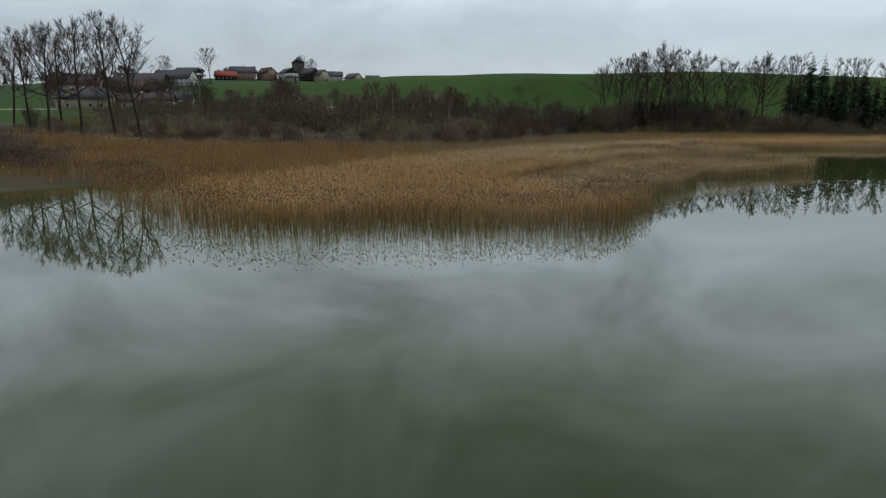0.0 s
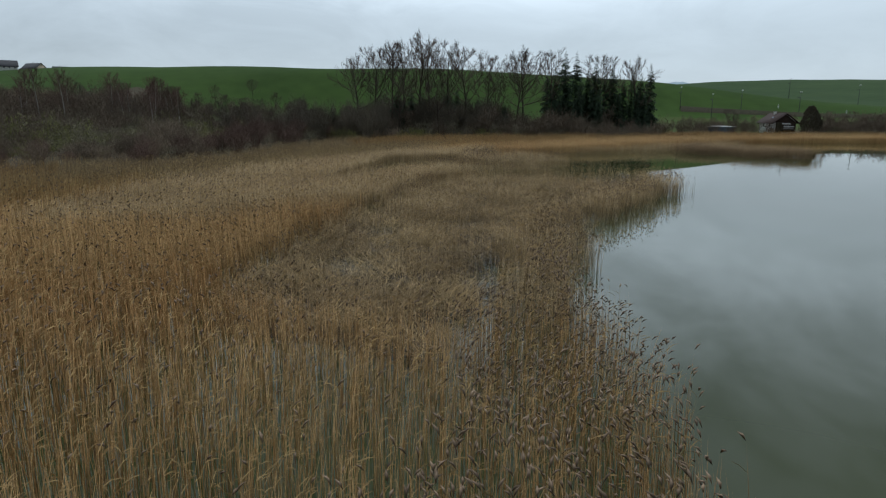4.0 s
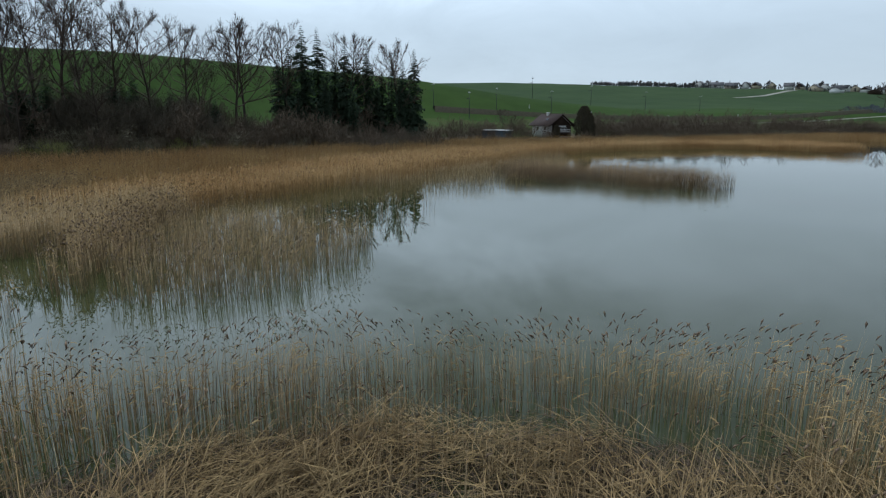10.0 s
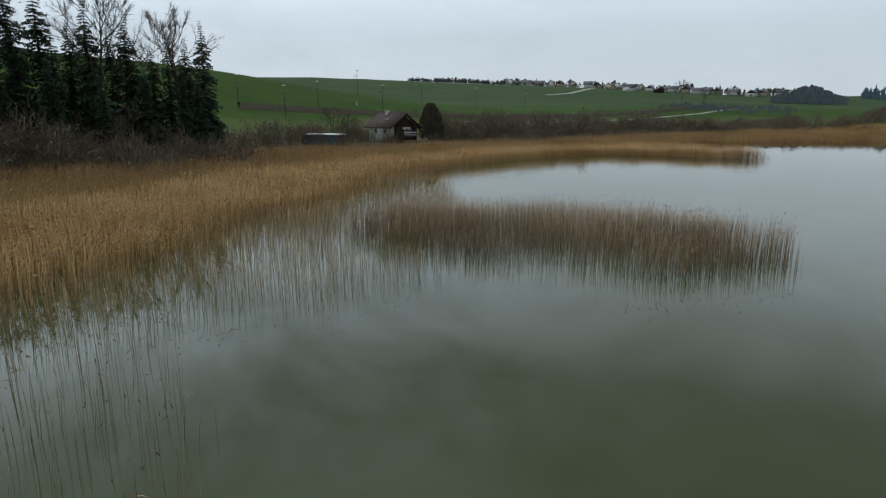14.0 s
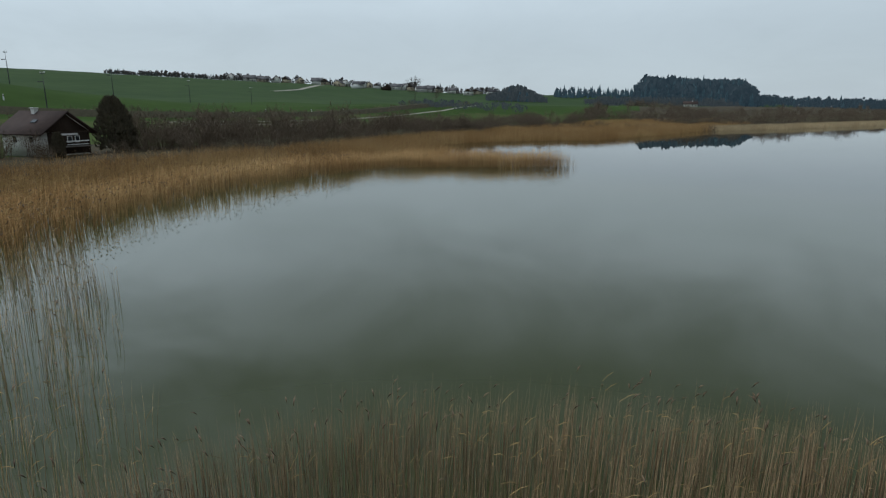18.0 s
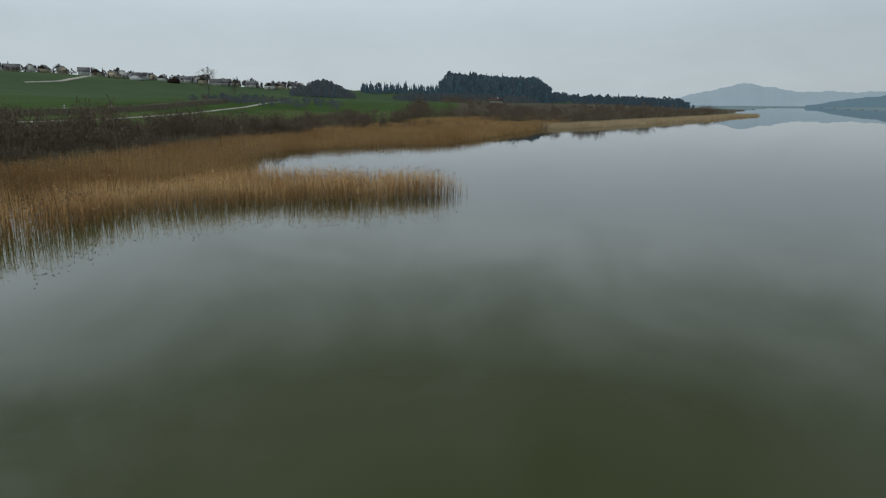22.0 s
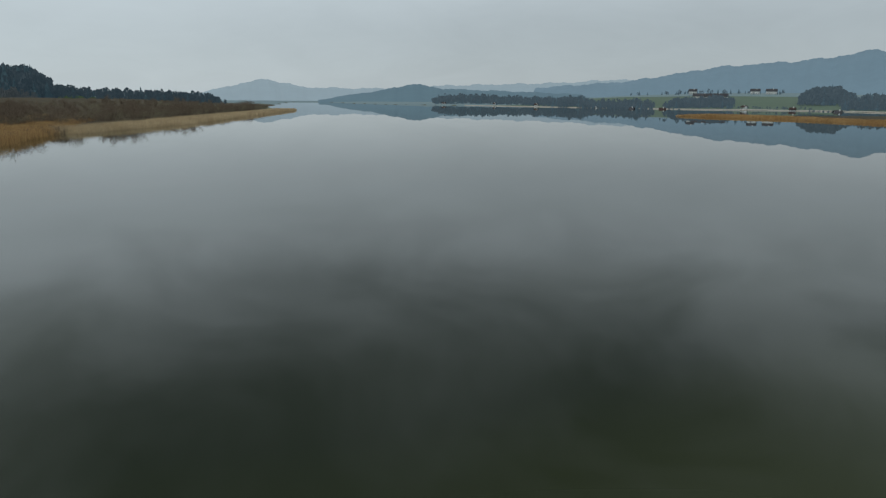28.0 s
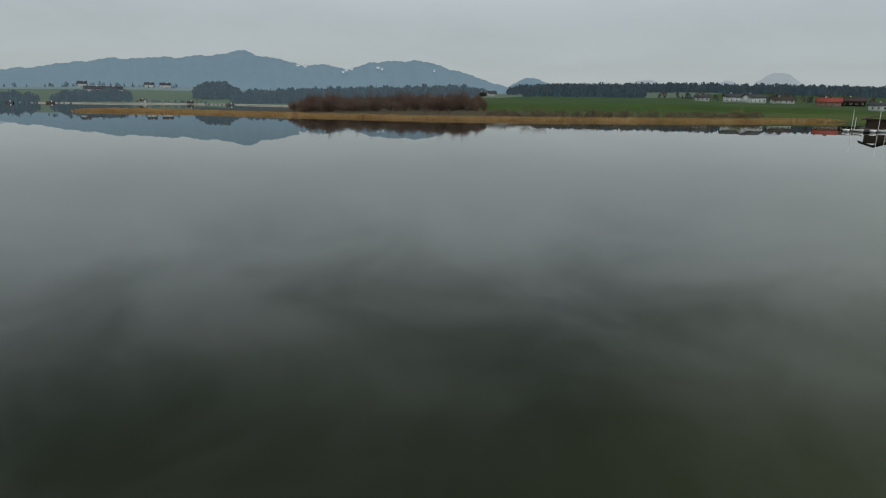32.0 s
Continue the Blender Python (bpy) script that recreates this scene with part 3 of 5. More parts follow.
# ---- trees ----
def tubes(branches):
    """Corners and faces of tapered tubes: each branch is (points, radii, sides)."""
    V, F, o = [], [], 0
    for pts, radii, sides in branches:
        pts = np.asarray(pts, dtype=float)
        d = pts[-1] - pts[0]
        d /= max(np.linalg.norm(d), 1e-6)
        a = np.cross(d, (0.31, 0.95, 0.1) if abs(d[2]) > 0.8 else (0, 0, 1.0))
        a /= max(np.linalg.norm(a), 1e-6)
        b = np.cross(d, a)
        an = np.arange(sides) * 6.28318 / sides
        ring = np.cos(an)[:, None] * a + np.sin(an)[:, None] * b
        n = len(pts)
        V.append((pts[:-1, None] + ring[None] * np.asarray(radii)[:-1, None, None]).reshape(-1, 3))
        V.append(pts[-1:])
        for i in range(n - 2):
            for s in range(sides):
                q = (s + 1) % sides
                k = o + i * sides
                F.append((k + s, k + q, k + sides + q, k + sides + s))
        k, tip = o + (n - 2) * sides, o + (n - 1) * sides
        for s in range(sides):
            F.append((k + s, k + (s + 1) % sides, tip))
        o = tip + 1
    return np.concatenate(V), F


def unit(v):
    return v / max(np.linalg.norm(v), 1e-6)


def limb(rs, p, d, length, radius, wander, lift, steps=4):
    pts, radii = [p], [radius]
    for s in range(steps):
        d = unit(d + rs.normal(0, wander, 3) + np.array([0, 0, lift]))
        p = p + d * length / steps
        pts.append(p)
        radii.append(radius * (1 - 0.8 * (s + 1) / steps))
    return pts, radii


def triangles(f):
    return np.array([t for q in f for t in ((q[0], q[1], q[2]), (q[0], q[2], q[-1]))[:len(q) - 2]])


def with_sprigs(branches, v2, f2):
    v, f = tubes(branches)
    return np.concatenate([v, v2]), np.concatenate([triangles(f), f2 + len(v)])


def held(p, d, ln, h, wide):
    """The length at which a limb reaches the rounded outline of its crown."""
    for _ in range(9):
        q = p + d * ln
        if ((q[0] / wide) ** 2 + (q[1] / wide) ** 2 + ((q[2] - h * 0.58) / (h * 0.44)) ** 2) < 1:
            break
        ln *= 0.86
    return ln


def bare_tree_mesh(seed, h, spread=0.45, first=0.3, steep=0.55, limbs=15, density=1.0):
    """A leafless broad tree of height h: a trunk and a crown of limbs, boughs and twigs."""
    rs = np.random.RandomState(seed)
    r0 = 0.011 * h + 0.06
    wide = h * spread * 0.72
    trunk_pts, trunk_r = [np.array([0, 0, -0.3])], [r0 * 1.35]
    p, d = np.array([0, 0, 0.0]), np.array([0, 0, 1.0])
    for s in range(9):
        trunk_pts.append(p)
        trunk_r.append(r0 * (1 - 0.9 * s / 9))
        d = unit(d + rs.normal(0, 0.05, 3) + np.array([0, 0, 0.15]))
        p = p + d * h * 0.93 / 8
    crown, roots, ways = [], [], []
    for i in range(limbs):
        s = first + (0.93 - first) * (i + rs.uniform(0, 0.8)) / limbs
        k = s * 8 + 1
        j = min(int(k), len(trunk_pts) - 2)
        q = trunk_pts[j] + (trunk_pts[j + 1] - trunk_pts[j]) * (k - j)
        az = i * 2.4 + rs.uniform(-0.5, 0.5)
        dirn = unit(np.array([math.cos(az), math.sin(az), steep + 0.5 * s + rs.uniform(-0.3, 0.3)]))
        ln = h * spread * (1.2 - 0.75 * s) * rs.uniform(0.6, 1.25)
        ln = held(q, dirn, ln, h, wide) * rs.uniform(0.75, 1.05)
        pts, rad = limb(rs, q, dirn, ln, r0 * 0.55 * (1.1 - s * 0.8), 0.2, 0.16, 5)
        crown.append((pts, rad, 4))
        for m in range(int(7 * density)):
            u = rs.uniform(0.2, 1.0) * 4.6
            a = min(int(u), 4)
            q2 = pts[a] + (pts[a + 1] - pts[a]) * (u - a)
            dd = unit(unit(pts[-1] - pts[0]) + rs.normal(0, 0.5, 3) + np.array([0, 0, 0.3]))
            l2 = max(0.6, held(q2, dd, max(ln, h * 0.16) * rs.uniform(0.3, 0.6), h, wide))
            pts2, rad2 = limb(rs, q2, dd, l2, max(rad[a] * 0.5, 0.04), 0.22, 0.1, 3)
            crown.append((pts2, rad2, 3))
            for w in range(int(15 * density)):
                u2 = rs.uniform(0.15, 1.0) * 2.9
                b = min(int(u2), 2)
                roots.append(pts2[b] + (pts2[b + 1] - pts2[b]) * (u2 - b))
                ways.append(unit(unit(pts2[-1] - pts2[0]) + rs.normal(0, 0.6, 3) + np.array([0, 0, 0.2])))
    n = len(roots)
    twigs = sprigs(rs, np.array(roots), np.array(ways), h * rs.uniform(0.025, 0.065, n), 0.034)
    return [(trunk_pts, trunk_r, 8)], with_sprigs(crown, *twigs)


def tree_thing(name, label, category, group, trunk, crown, bark, twig):
    t = new(name)
    tagged(t, label, category, group)
    build("trunk", *tubes(trunk), bark, t, smooth=True)
    build("crown", *crown, twig, t)
    return t


def put(ob, x, y, scale=1.0, turn=0.0, z=None, tilt=0.0):
    m = pose(x, y, ground_at(x, y) - 0.1 if z is None else z, tilt, 0, turn) @ Matrix.Scale(scale, 4)
    ob.matrix_world = m
    return ob


def put_copy(ob, x, y, scale=1.0, turn=0.0, z=None, stretch=1.0):
    c = copy_thing(ob, pose(0, 0, 0))
    c.matrix_basis = pose(x, y, ground_at(x, y) - 0.1 if z is None else z, 0, 0, turn) @ Matrix.Diagonal((scale, scale, scale * stretch, 1))
    return c


def spruce_mesh(seed, h, width=0.19):
    """A spruce: whorls of drooping boughs, each a ragged spray of needled twigs."""
    rs = np.random.RandomState(seed)
    V, F = [], []
    z = h * 0.06
    while z < h * 0.985:
        s = z / h
        reach = h * width * (1 - s) ** 0.85 * rs.uniform(0.65, 1.25) + 0.15
        for i in range(rs.randint(9, 13)):
            a = rs.uniform(0, 6.283)
            r = reach * rs.uniform(0.55, 1.15)
            droop = -0.25 - 0.25 * (1 - s) + rs.normal(0, 0.12)
            ca, sa = math.cos(a), math.sin(a)
            n = 4
            for k in range(n):
                u0, u1 = k / n, (k + 1.25) / n
                for side in (-1, 1):
                    w = r * 0.34 * (1 - 0.55 * u0) * rs.uniform(0.7, 1.3)
                    p0 = (ca * r * u0, sa * r * u0, z + droop * r * u0)
                    p1 = (ca * r * u1, sa * r * u1, z + droop * r * u1 + 0.10 * r * u1 * u1)
                    um = u0 + 0.9 / n
                    p2 = (ca * r * um - sa * side * w, sa * r * um + ca * side * w, z + droop * r * um - 0.12 * r * rs.uniform(0.3, 1.6))
                    o = len(V)
                    V += [p0, p1, p2]
                    F.append((o, o + 1, o + 2))
        z += h * 0.021 * (1.25 - 0.5 * s)
    return np.array(V), F


def spruce_thing(seed, h, width, group):
    t = new("spruce_tree")
    tagged(t, "tall dark green spruce with drooping boughs", "spruce", group)
    build("trunk", *tubes([([np.array([0, 0, -0.3]), np.array([0, 0, h * 0.5]), np.array([0, 0, h])], [0.02 * h * 0.6, 0.012 * h * 0.6, 0.01], 7)]), BARK, t, smooth=True)
    v, f = spruce_mesh(seed, h, width)
    build("crown", v, f, NEEDLE, t)
    return t


def shrub_mesh(seed, h, width, mains=30, twigs=2700, thin=0.016, reach=(0.05, 0.12)):
    """A leafless bush: stems that arch out to an uneven rounded dome, dressed in fine twigs."""
    rs = np.random.RandomState(seed)
    out, lines = [], []
    lob = rs.uniform(0, 6.283, 2)
    for i in range(mains):
        a, tilt = rs.uniform(0, 6.283), 1.4 * math.sqrt(rs.uniform(0.0, 1))
        r = width * 0.14 * math.sqrt(rs.uniform(0, 1))
        p = np.array([math.cos(a) * r, math.sin(a) * r, -0.15])
        k = rs.uniform(0.72, 1.0) * (1 + 0.08 * math.sin(2 * a + lob[0]) + 0.07 * math.sin(3 * a + lob[1]))
        q = np.array([math.cos(a) * width * 0.5 * math.sin(tilt) * k, math.sin(a) * width * 0.5 * math.sin(tilt) * k, h * math.cos(tilt) ** 0.55 * k * 0.92])
        m = p + (q - p) * 0.55 + np.array([0, 0, h * 0.1]) + rs.normal(0, 0.1, 3)
        out.append(([p, m, q], [0.05, 0.035, 0.01], 3))
        lines.append((p, m, q))
    c = np.array(lines)[rs.randint(0, mains, twigs)]
    u = rs.uniform(0.12, 1.0, twigs) ** 0.65 * 2
    lo = (u < 1)[:, None]
    f = np.where(u < 1, u, u - 1)[:, None]
    root = np.where(lo, c[:, 0] + (c[:, 1] - c[:, 0]) * f, c[:, 1] + (c[:, 2] - c[:, 1]) * f)
    root = root + rs.normal(0, 1, (twigs, 3)) * np.array([0.065 * width, 0.065 * width, 0.05 * h])
    root[:, 2] = np.abs(root[:, 2])
    away = c[:, 2] - c[:, 0]
    away /= np.linalg.norm(away, axis=1)[:, None]
    way = away * 0.6 + rs.normal(0, 0.55, (twigs, 3)) + np.array([0, 0, 0.2])
    way /= np.linalg.norm(way, axis=1)[:, None]
    return with_sprigs(out, *sprigs(rs, root, way, h * rs.uniform(*reach, twigs), thin))


TALL = [bare_tree_mesh(100 + i, 27, 0.60, 0.34, 0.55, 20) for i in range(3)]
BROAD = [bare_tree_mesh(110 + i, 24, 0.72, 0.38, 0.38, 20) for i in range(4)]


def bare(kind, i, x, y, h, label, group, turn=0.0, bark=BARK, twig=TWIG):
    key = (kind, i, bark.name)
    if key not in bare.made:
        trunk, crown = (TALL if kind == "tall" else BROAD)[i]
        bare.made[key] = tree_thing("bare_tree", label, "tree", group, trunk, crown, bark, twig)
        ob = bare.made[key]
        put(ob, x, y, h / (27 if kind == "tall" else 24), turn)
    else:
        ob = put_copy(bare.made[key], x, y, h / (27 if kind == "tall" else 24), turn)
        tagged(ob, label, "tree", group)
    return ob


bare.made = {}
rnd = random.Random(4)


def polar(x0, y0, az, d):
    a = radians(az)
    return x0 + math.sin(a) * d, y0 + math.cos(a) * d


# row of tall poplars by the lane
for az, d, h, i in ((-9.4, 162, 21, 0), (-8.3, 158, 23, 1), (-7.4, 165, 22, 0), (-6.1, 155, 24.5, 1), (-3.7, 156, 26, 0), (-1.8, 150, 25, 1), (-10.5, 170, 20, 1), (-11.6, 160, 17, 0)):
    bare("tall", i, *polar(-66, -33, az, d), h, "tall leafless poplar beside the lane", "poplars by the lane", rnd.uniform(0, 360))
# bare ash and alder row at the foot of the hill
for az, d, h, k, i in ((39.5, 178, 21, "broad", 0), (41.0, 182, 24, "broad", 1), (42.6, 178, 25, "tall", 0), (44.0, 186, 26, "broad", 2), (45.4, 184, 27.5, "broad", 0), (46.5, 181, 25, "tall", 1), (48.0, 187, 26, "tall", 0),
                       (50.0, 186, 24, "broad", 1), (51.8, 186, 22, "broad", 2), (54.6, 188, 23.5, "tall", 1), (55.4, 191, 24, "broad", 0), (58.0, 194, 24, "broad", 2), (62.1, 198, 23, "broad", 1), (65.6, 204, 22, "broad", 0), (52.8, 190, 17, "tall", 0), (43.3, 172, 16, "broad", 2), (47.2, 176, 15, "broad", 0)):
    bare(k, i, *polar(-36, 8.6, az, d), h * 1.07, "leafless tree in the row below the green hill", "trees below the hill", rnd.uniform(0, 360))
# spruces among them
SPRUCES = [spruce_thing(200 + i, 22, w, "spruces below the hill") for i, w in enumerate((0.185, 0.160, 0.215))]
spots = ((57.6, 193, 19), (58.3, 196, 21), (59.2, 195, 24), (60.2, 197, 24), (60.7, 194, 18), (61.3, 198, 19), (62.0, 196, 22), (62.8, 199, 19), (63.5, 200, 21), (64.5, 202, 17), (65.2, 204, 19),
         (66.0, 205, 18), (66.8, 206, 21), (58.8, 190, 13), (60.5, 190, 14), (64.1, 198, 14), (65.7, 200, 15), (62.4, 193, 12), (66.4, 201, 13), (44.6, 182, 13), (43.2, 184, 13), (45.6, 184, 12), (44.0, 180, 10), (53.6, 188, 9), (47.9, 184, 13), (49.0, 186, 13.5), (48.4, 188, 12), (51.0, 190, 11), (58.1, 200, 15), (61.9, 203, 15), (65.9, 208, 13))
for n, (az, d, h) in enumerate(spots):
    x, y = polar(-36, 8.6, az, d)
    ob = SPRUCES[n] if n < 3 else put_copy(SPRUCES[n % 3], x, y)
    ob.matrix_basis = pose(x, y, ground_at(x, y) - 0.1, 0, 0, rnd.uniform(0, 360)) @ Matrix.Diagonal((h / 22 * (1.5 if az < 54 else 1.0), h / 22 * (1.5 if az < 54 else 1.0), h / 22 * 1.1, 1))
# lone trees further off
for x, y, h, g in ((-33, 446, 25, "village trees"), (-95, 470, 21, "village trees"), (-80, 490, 22, "village trees"), (-108, 450, 20, "village trees"), (-62, 500, 19, "village trees"), (-128, 440, 20, "village trees"), (56, 560, 22, "village trees"), (66, 566, 20, "village trees"), (62, 612, 17, "village trees"), (74, 616, 18, "village trees"), (510, -126, 19, "meadow trees"), (480, -130, 9, "meadow trees"), (-60, 560, 14, "village trees"), (-120, 520, 15, "village trees"), (-150, 500, 15, "village trees"), (-170, 470, 14, "village trees"), (-100, 500, 13, "village trees"), (178, 72, 8, "garden trees"), (172, 68, 6.5, "garden trees")):
    bare("broad", rnd.randrange(3), x, y, h, "leafless broad tree standing alone", g, rnd.uniform(0, 360))

# ---- thickets ----
SHRUB_KINDS = []
for i, (h, w, m, lab, nm) in enumerate(((4.0, 6.4, SHRUB, "leafless brown thicket shrub", "shrub"), (3.3, 7.2, SHRUB_GREY, "grey leafless willow bush", "willow_bush"), (4.6, 5.6, SHRUB, "tall leafless brown hazel bush", "hazel_bush"),
                                        (3.0, 6.4, SHRUB_GREEN, "budding olive-green willow bush", "willow_bush"), (5.5, 5.2, SHRUB_RED, "reddish-brown leafless alder bush", "alder_bush"), (9.0, 5.6, SHRUB_DARK, "tall dark clump of leafless saplings", "sapling_clump"))):
    t = new(nm)
    tagged(t, lab, "bush", "thicket bushes")
    build("crown", *shrub_mesh(300 + i, h, w), m, t)
    SHRUB_KINDS.append(t)
used = set()
FAR_BUSHES = {k: [] for k in range(6)}
made_of = [0] * 6


def bush(kind, x, y, scale, group, stretch=1.0, far=False):
    made_of[kind] += 1
    if far or made_of[kind] > (140 if kind in (1, 3) else 280):
        FAR_BUSHES[kind].append(pose(x, y, ground_at(x, y) - 0.1, 0, 0, rnd.uniform(0, 360)) @ Matrix.Diagonal((scale, scale, scale * stretch, 1)))
        return None
    if kind not in used:
        used.add(kind)
        ob = SHRUB_KINDS[kind]
        ob.matrix_basis = pose(x, y, ground_at(x, y) - 0.1, 0, 0, rnd.uniform(0, 360)) @ Matrix.Diagonal((scale, scale, scale * stretch, 1))
    else:
        ob = put_copy(SHRUB_KINDS[kind], x, y, scale, rnd.uniform(0, 360), stretch=stretch)
    return tagged(ob, group=group)


def thicket(line, depth, spacing, scale, kinds, group, side=1, low=0.0, far=False, bands=None):
    """Bushes in rows behind a line of the plan."""
    for (x1, y1), (x2, y2) in zip(line, line[1:]):
        ln = math.hypot(x2 - x1, y2 - y1)
        nx, ny = -(y2 - y1) / ln * side, (x2 - x1) / ln * side
        n = max(1, int(ln / spacing))
        for i in range(n):
            for row in range(max(1, int(depth / spacing / 0.9))):
                s = (i + rnd.uniform(0, 1)) / n
                o = (row + rnd.uniform(0, 1)) * spacing * 0.9
                if bands:
                    kinds = bands[0 if o < 13 else 1 if o < 48 else 2]
                bush(rnd.choice(kinds), x1 + (x2 - x1) * s + nx * o, y1 + (y2 - y1) * s + ny * o, scale * rnd.uniform(0.65, 1.3) * (1.0 if not low else low + (1 - low) * min(1.0, o / 45)), group, rnd.uniform(0.65, 1.25), far=far or o > 22)


SHORE_BACK = [(-98, 126), (-65, 117), (-35, 109), (-5, 93), (10, 99), (25, 113), (66, 133), (90, 123), (110, 108), (127, 108)]
thicket(SHORE_BACK[:4], 110, 4.6, 1.25, (), "thicket bushes", low=0.6, bands=((0, 4, 0, 1), (1, 1, 3, 0), (2, 0, 1)))
thicket(SHORE_BACK[3:7], 90, 4.6, 1.6, (), "thicket bushes", low=0.6, bands=((0, 4, 1), (1, 3, 1, 0), (2, 0, 1)))
thicket(SHORE_BACK[6:], 36, 4.2, 1.4, (), "thicket bushes", low=0.7, bands=((0, 1, 3), (1, 2, 0), (2, 0)))
thicket([(-112, 47), (-90, 52), (-76, 57)], 30, 3.6, 1.0, (0, 2, 0), "bank bushes")
# the scrub behind the lane
thicket([polar(-66, -33, 3, 262), polar(-66, -33, 14, 262), polar(-66, -33, 25, 255), polar(-66, -33, 34, 240)], 46, 5.4, 1.25, (0, 2, 1, 2), "thicket bushes")
thicket([(127, 107), (140, 99), (154, 90)], 6, 4.2, 0.95, (3, 3, 0), "thicket bushes")
thicket([(150, 98), (165, 84), (170, 80), (183, 66)], 12, 3.8, 1.15, (0, 0, 2), "thicket bushes")
thicket([(192, 44), (198, 30), (214, 8), (232, -14), (246, -44)], 24, 3.6, 1.25, (0, 0, 2, 2), "thicket bushes")
thicket([(240, -40), (272, -76), (298, -104)], 13, 3.6, 1.05, (0, 0, 1, 2), "thicket bushes")
thicket([(300, -206), (360, -232), (440, -268)], 9, 4.0, 1.05, (0, 1, 0), "thicket bushes")
thicket([(252, -60), (262, -100), (258, -128)], 5, 3.2, 0.6, (0, 0), "thicket bushes")
thicket([(264, -146), (274, -210), (340, -500)], 16, 5.0, 1.35, (0, 1, 0), "thicket bushes")
for x, y, s in ((183.5, 61, 0.85), (182, 64, 1.0), (181, 59, 0.75), (185, 65.5, 0.95), (182, 68, 1.1), (179, 71, 1.2), (176, 66, 0.9), (172, 69, 1.0), (168, 73, 1.1), (165, 78, 1.2), (162, 82, 1.2), (172, 79, 1.3), (178, 78, 1.1), (193, 46, 0.9), (196, 44, 1.2), (199, 40, 1.2), (200, 47, 1.5),
                (204, 42, 1.5), (206, 60, 1.3), (202, 66, 1.4), (196, 70, 1.2), (188, 76, 1.2), (189, 50, 0.6), (170, 84, 1.2), (159, 87, 1.1), (155, 92, 1.1), (205, 36, 1.5), (208, 30, 1.4)):
    bush(rnd.choice((0, 2)), x, y, s, "bushes by the lake house", 1.1)
    bush(0, x + rnd.uniform(-2, 2), y + rnd.uniform(-2, 2), s * 0.7, "bushes by the lake house")
thicket([(300, -128), (303, -170), (307, -216)], 9, 3.2, 0.95, (0, 0, 1), "thicket bushes")
bush(0, 246, -138, 1.35, "thicket bushes")
thicket([(189, 41), (195, 29), (211, 6), (231, -18), (245, -47)], 9, 2.8, 0.85, (0, 0, 1), "thicket bushes")
thicket([(268, -150), (290, -230), (350, -490)], 60, 8.0, 0.95, (0, 2, 1), "thicket bushes", far=True)
# hedges across the meadows behind the lake house
thicket([(262, 70), (276, 40), (300, 2), (336, -46), (392, -104), (450, -150)], 4, 3.0, 0.6, (0, 1, 0), "meadow hedges", far=True)
thicket([(255, -70), (300, -132), (345, -170)], 10, 4.5, 1.1, (0, 2, 0), "meadow hedges", far=True)
# the far right shore
thicket([(-46, -190), (-28, -250), (10, -330)], 6, 8, 0.5, (0, 4), "far shore bushes", -1)
for i in range(30):
    x, y = polar(-66, -33, rnd.uniform(-9, 4), rnd.uniform(215, 330))
    bare("broad", i % 3, x, y, rnd.uniform(8, 13), "leafless tree among the lower houses", "trees by the lane", rnd.uniform(0, 360))
# young trees standing over the thicket
for i in range(60):
    az, d = rnd.uniform(-1, 35), rnd.uniform(245, 300)
    x, y = polar(-66, -33, az, d)
    bare("broad", i % 3, x, y, rnd.uniform(5, 8.5), "young leafless tree over the thicket", "young thicket trees", rnd.uniform(0, 360))
for i in range(26):
    az, d = rnd.uniform(18, 38), rnd.uniform(150, 200)
    x, y = polar(-36, 8.6, az, d)
    bare("broad", i % 3, x, y, rnd.uniform(6, 9), "young leafless tree over the thicket", "young thicket trees", rnd.uniform(0, 360))
for i in range(26):
    az, d = rnd.choice((rnd.uniform(16.5, 22.5), rnd.uniform(22.5, 26.5), rnd.uniform(8.5, 11))), rnd.uniform(205, 235)
    bare("tall", i % 2, *polar(-66, -33, az, d), rnd.uniform(10, 14), "slender white-barked birch in the thicket", "birches", rnd.uniform(0, 360), BIRCH, SHRUB_RED)
for i in range(230):
    az, d = rnd.uniform(38, 68), rnd.uniform(172, 200)
    x, y = polar(-36, 8.6, az, d)
    bush(rnd.choice((0, 2, 2, 0, 1)), x, y, rnd.uniform(0.9, 2.0), "bushes under the trees", rnd.uniform(0.9, 1.2))

# saplings crowding under the row of trees
for i in range(150):
    az, d = rnd.choice((rnd.uniform(38.5, 46), rnd.uniform(44, 54), rnd.uniform(44, 53), rnd.uniform(54, 67))), rnd.uniform(178, 198)
    bush(5, *polar(-36, 8.6, az, d), rnd.uniform(0.9, 1.6) * (1.0 if 41 < az < 53.5 else 0.6), "saplings under the trees", rnd.uniform(0.85, 1.1))

# tall olive willows and saplings before the hill
for i in range(80):
    az, d = rnd.uniform(27, 42), rnd.uniform(148, 188)
    bush(rnd.choice((5, 5, 5, 3)), *polar(-36, 8.6, az, d), rnd.uniform(0.8, 1.25) * (0.75 if az < 33 else 1.0), "saplings under the trees", rnd.uniform(0.95, 1.3))

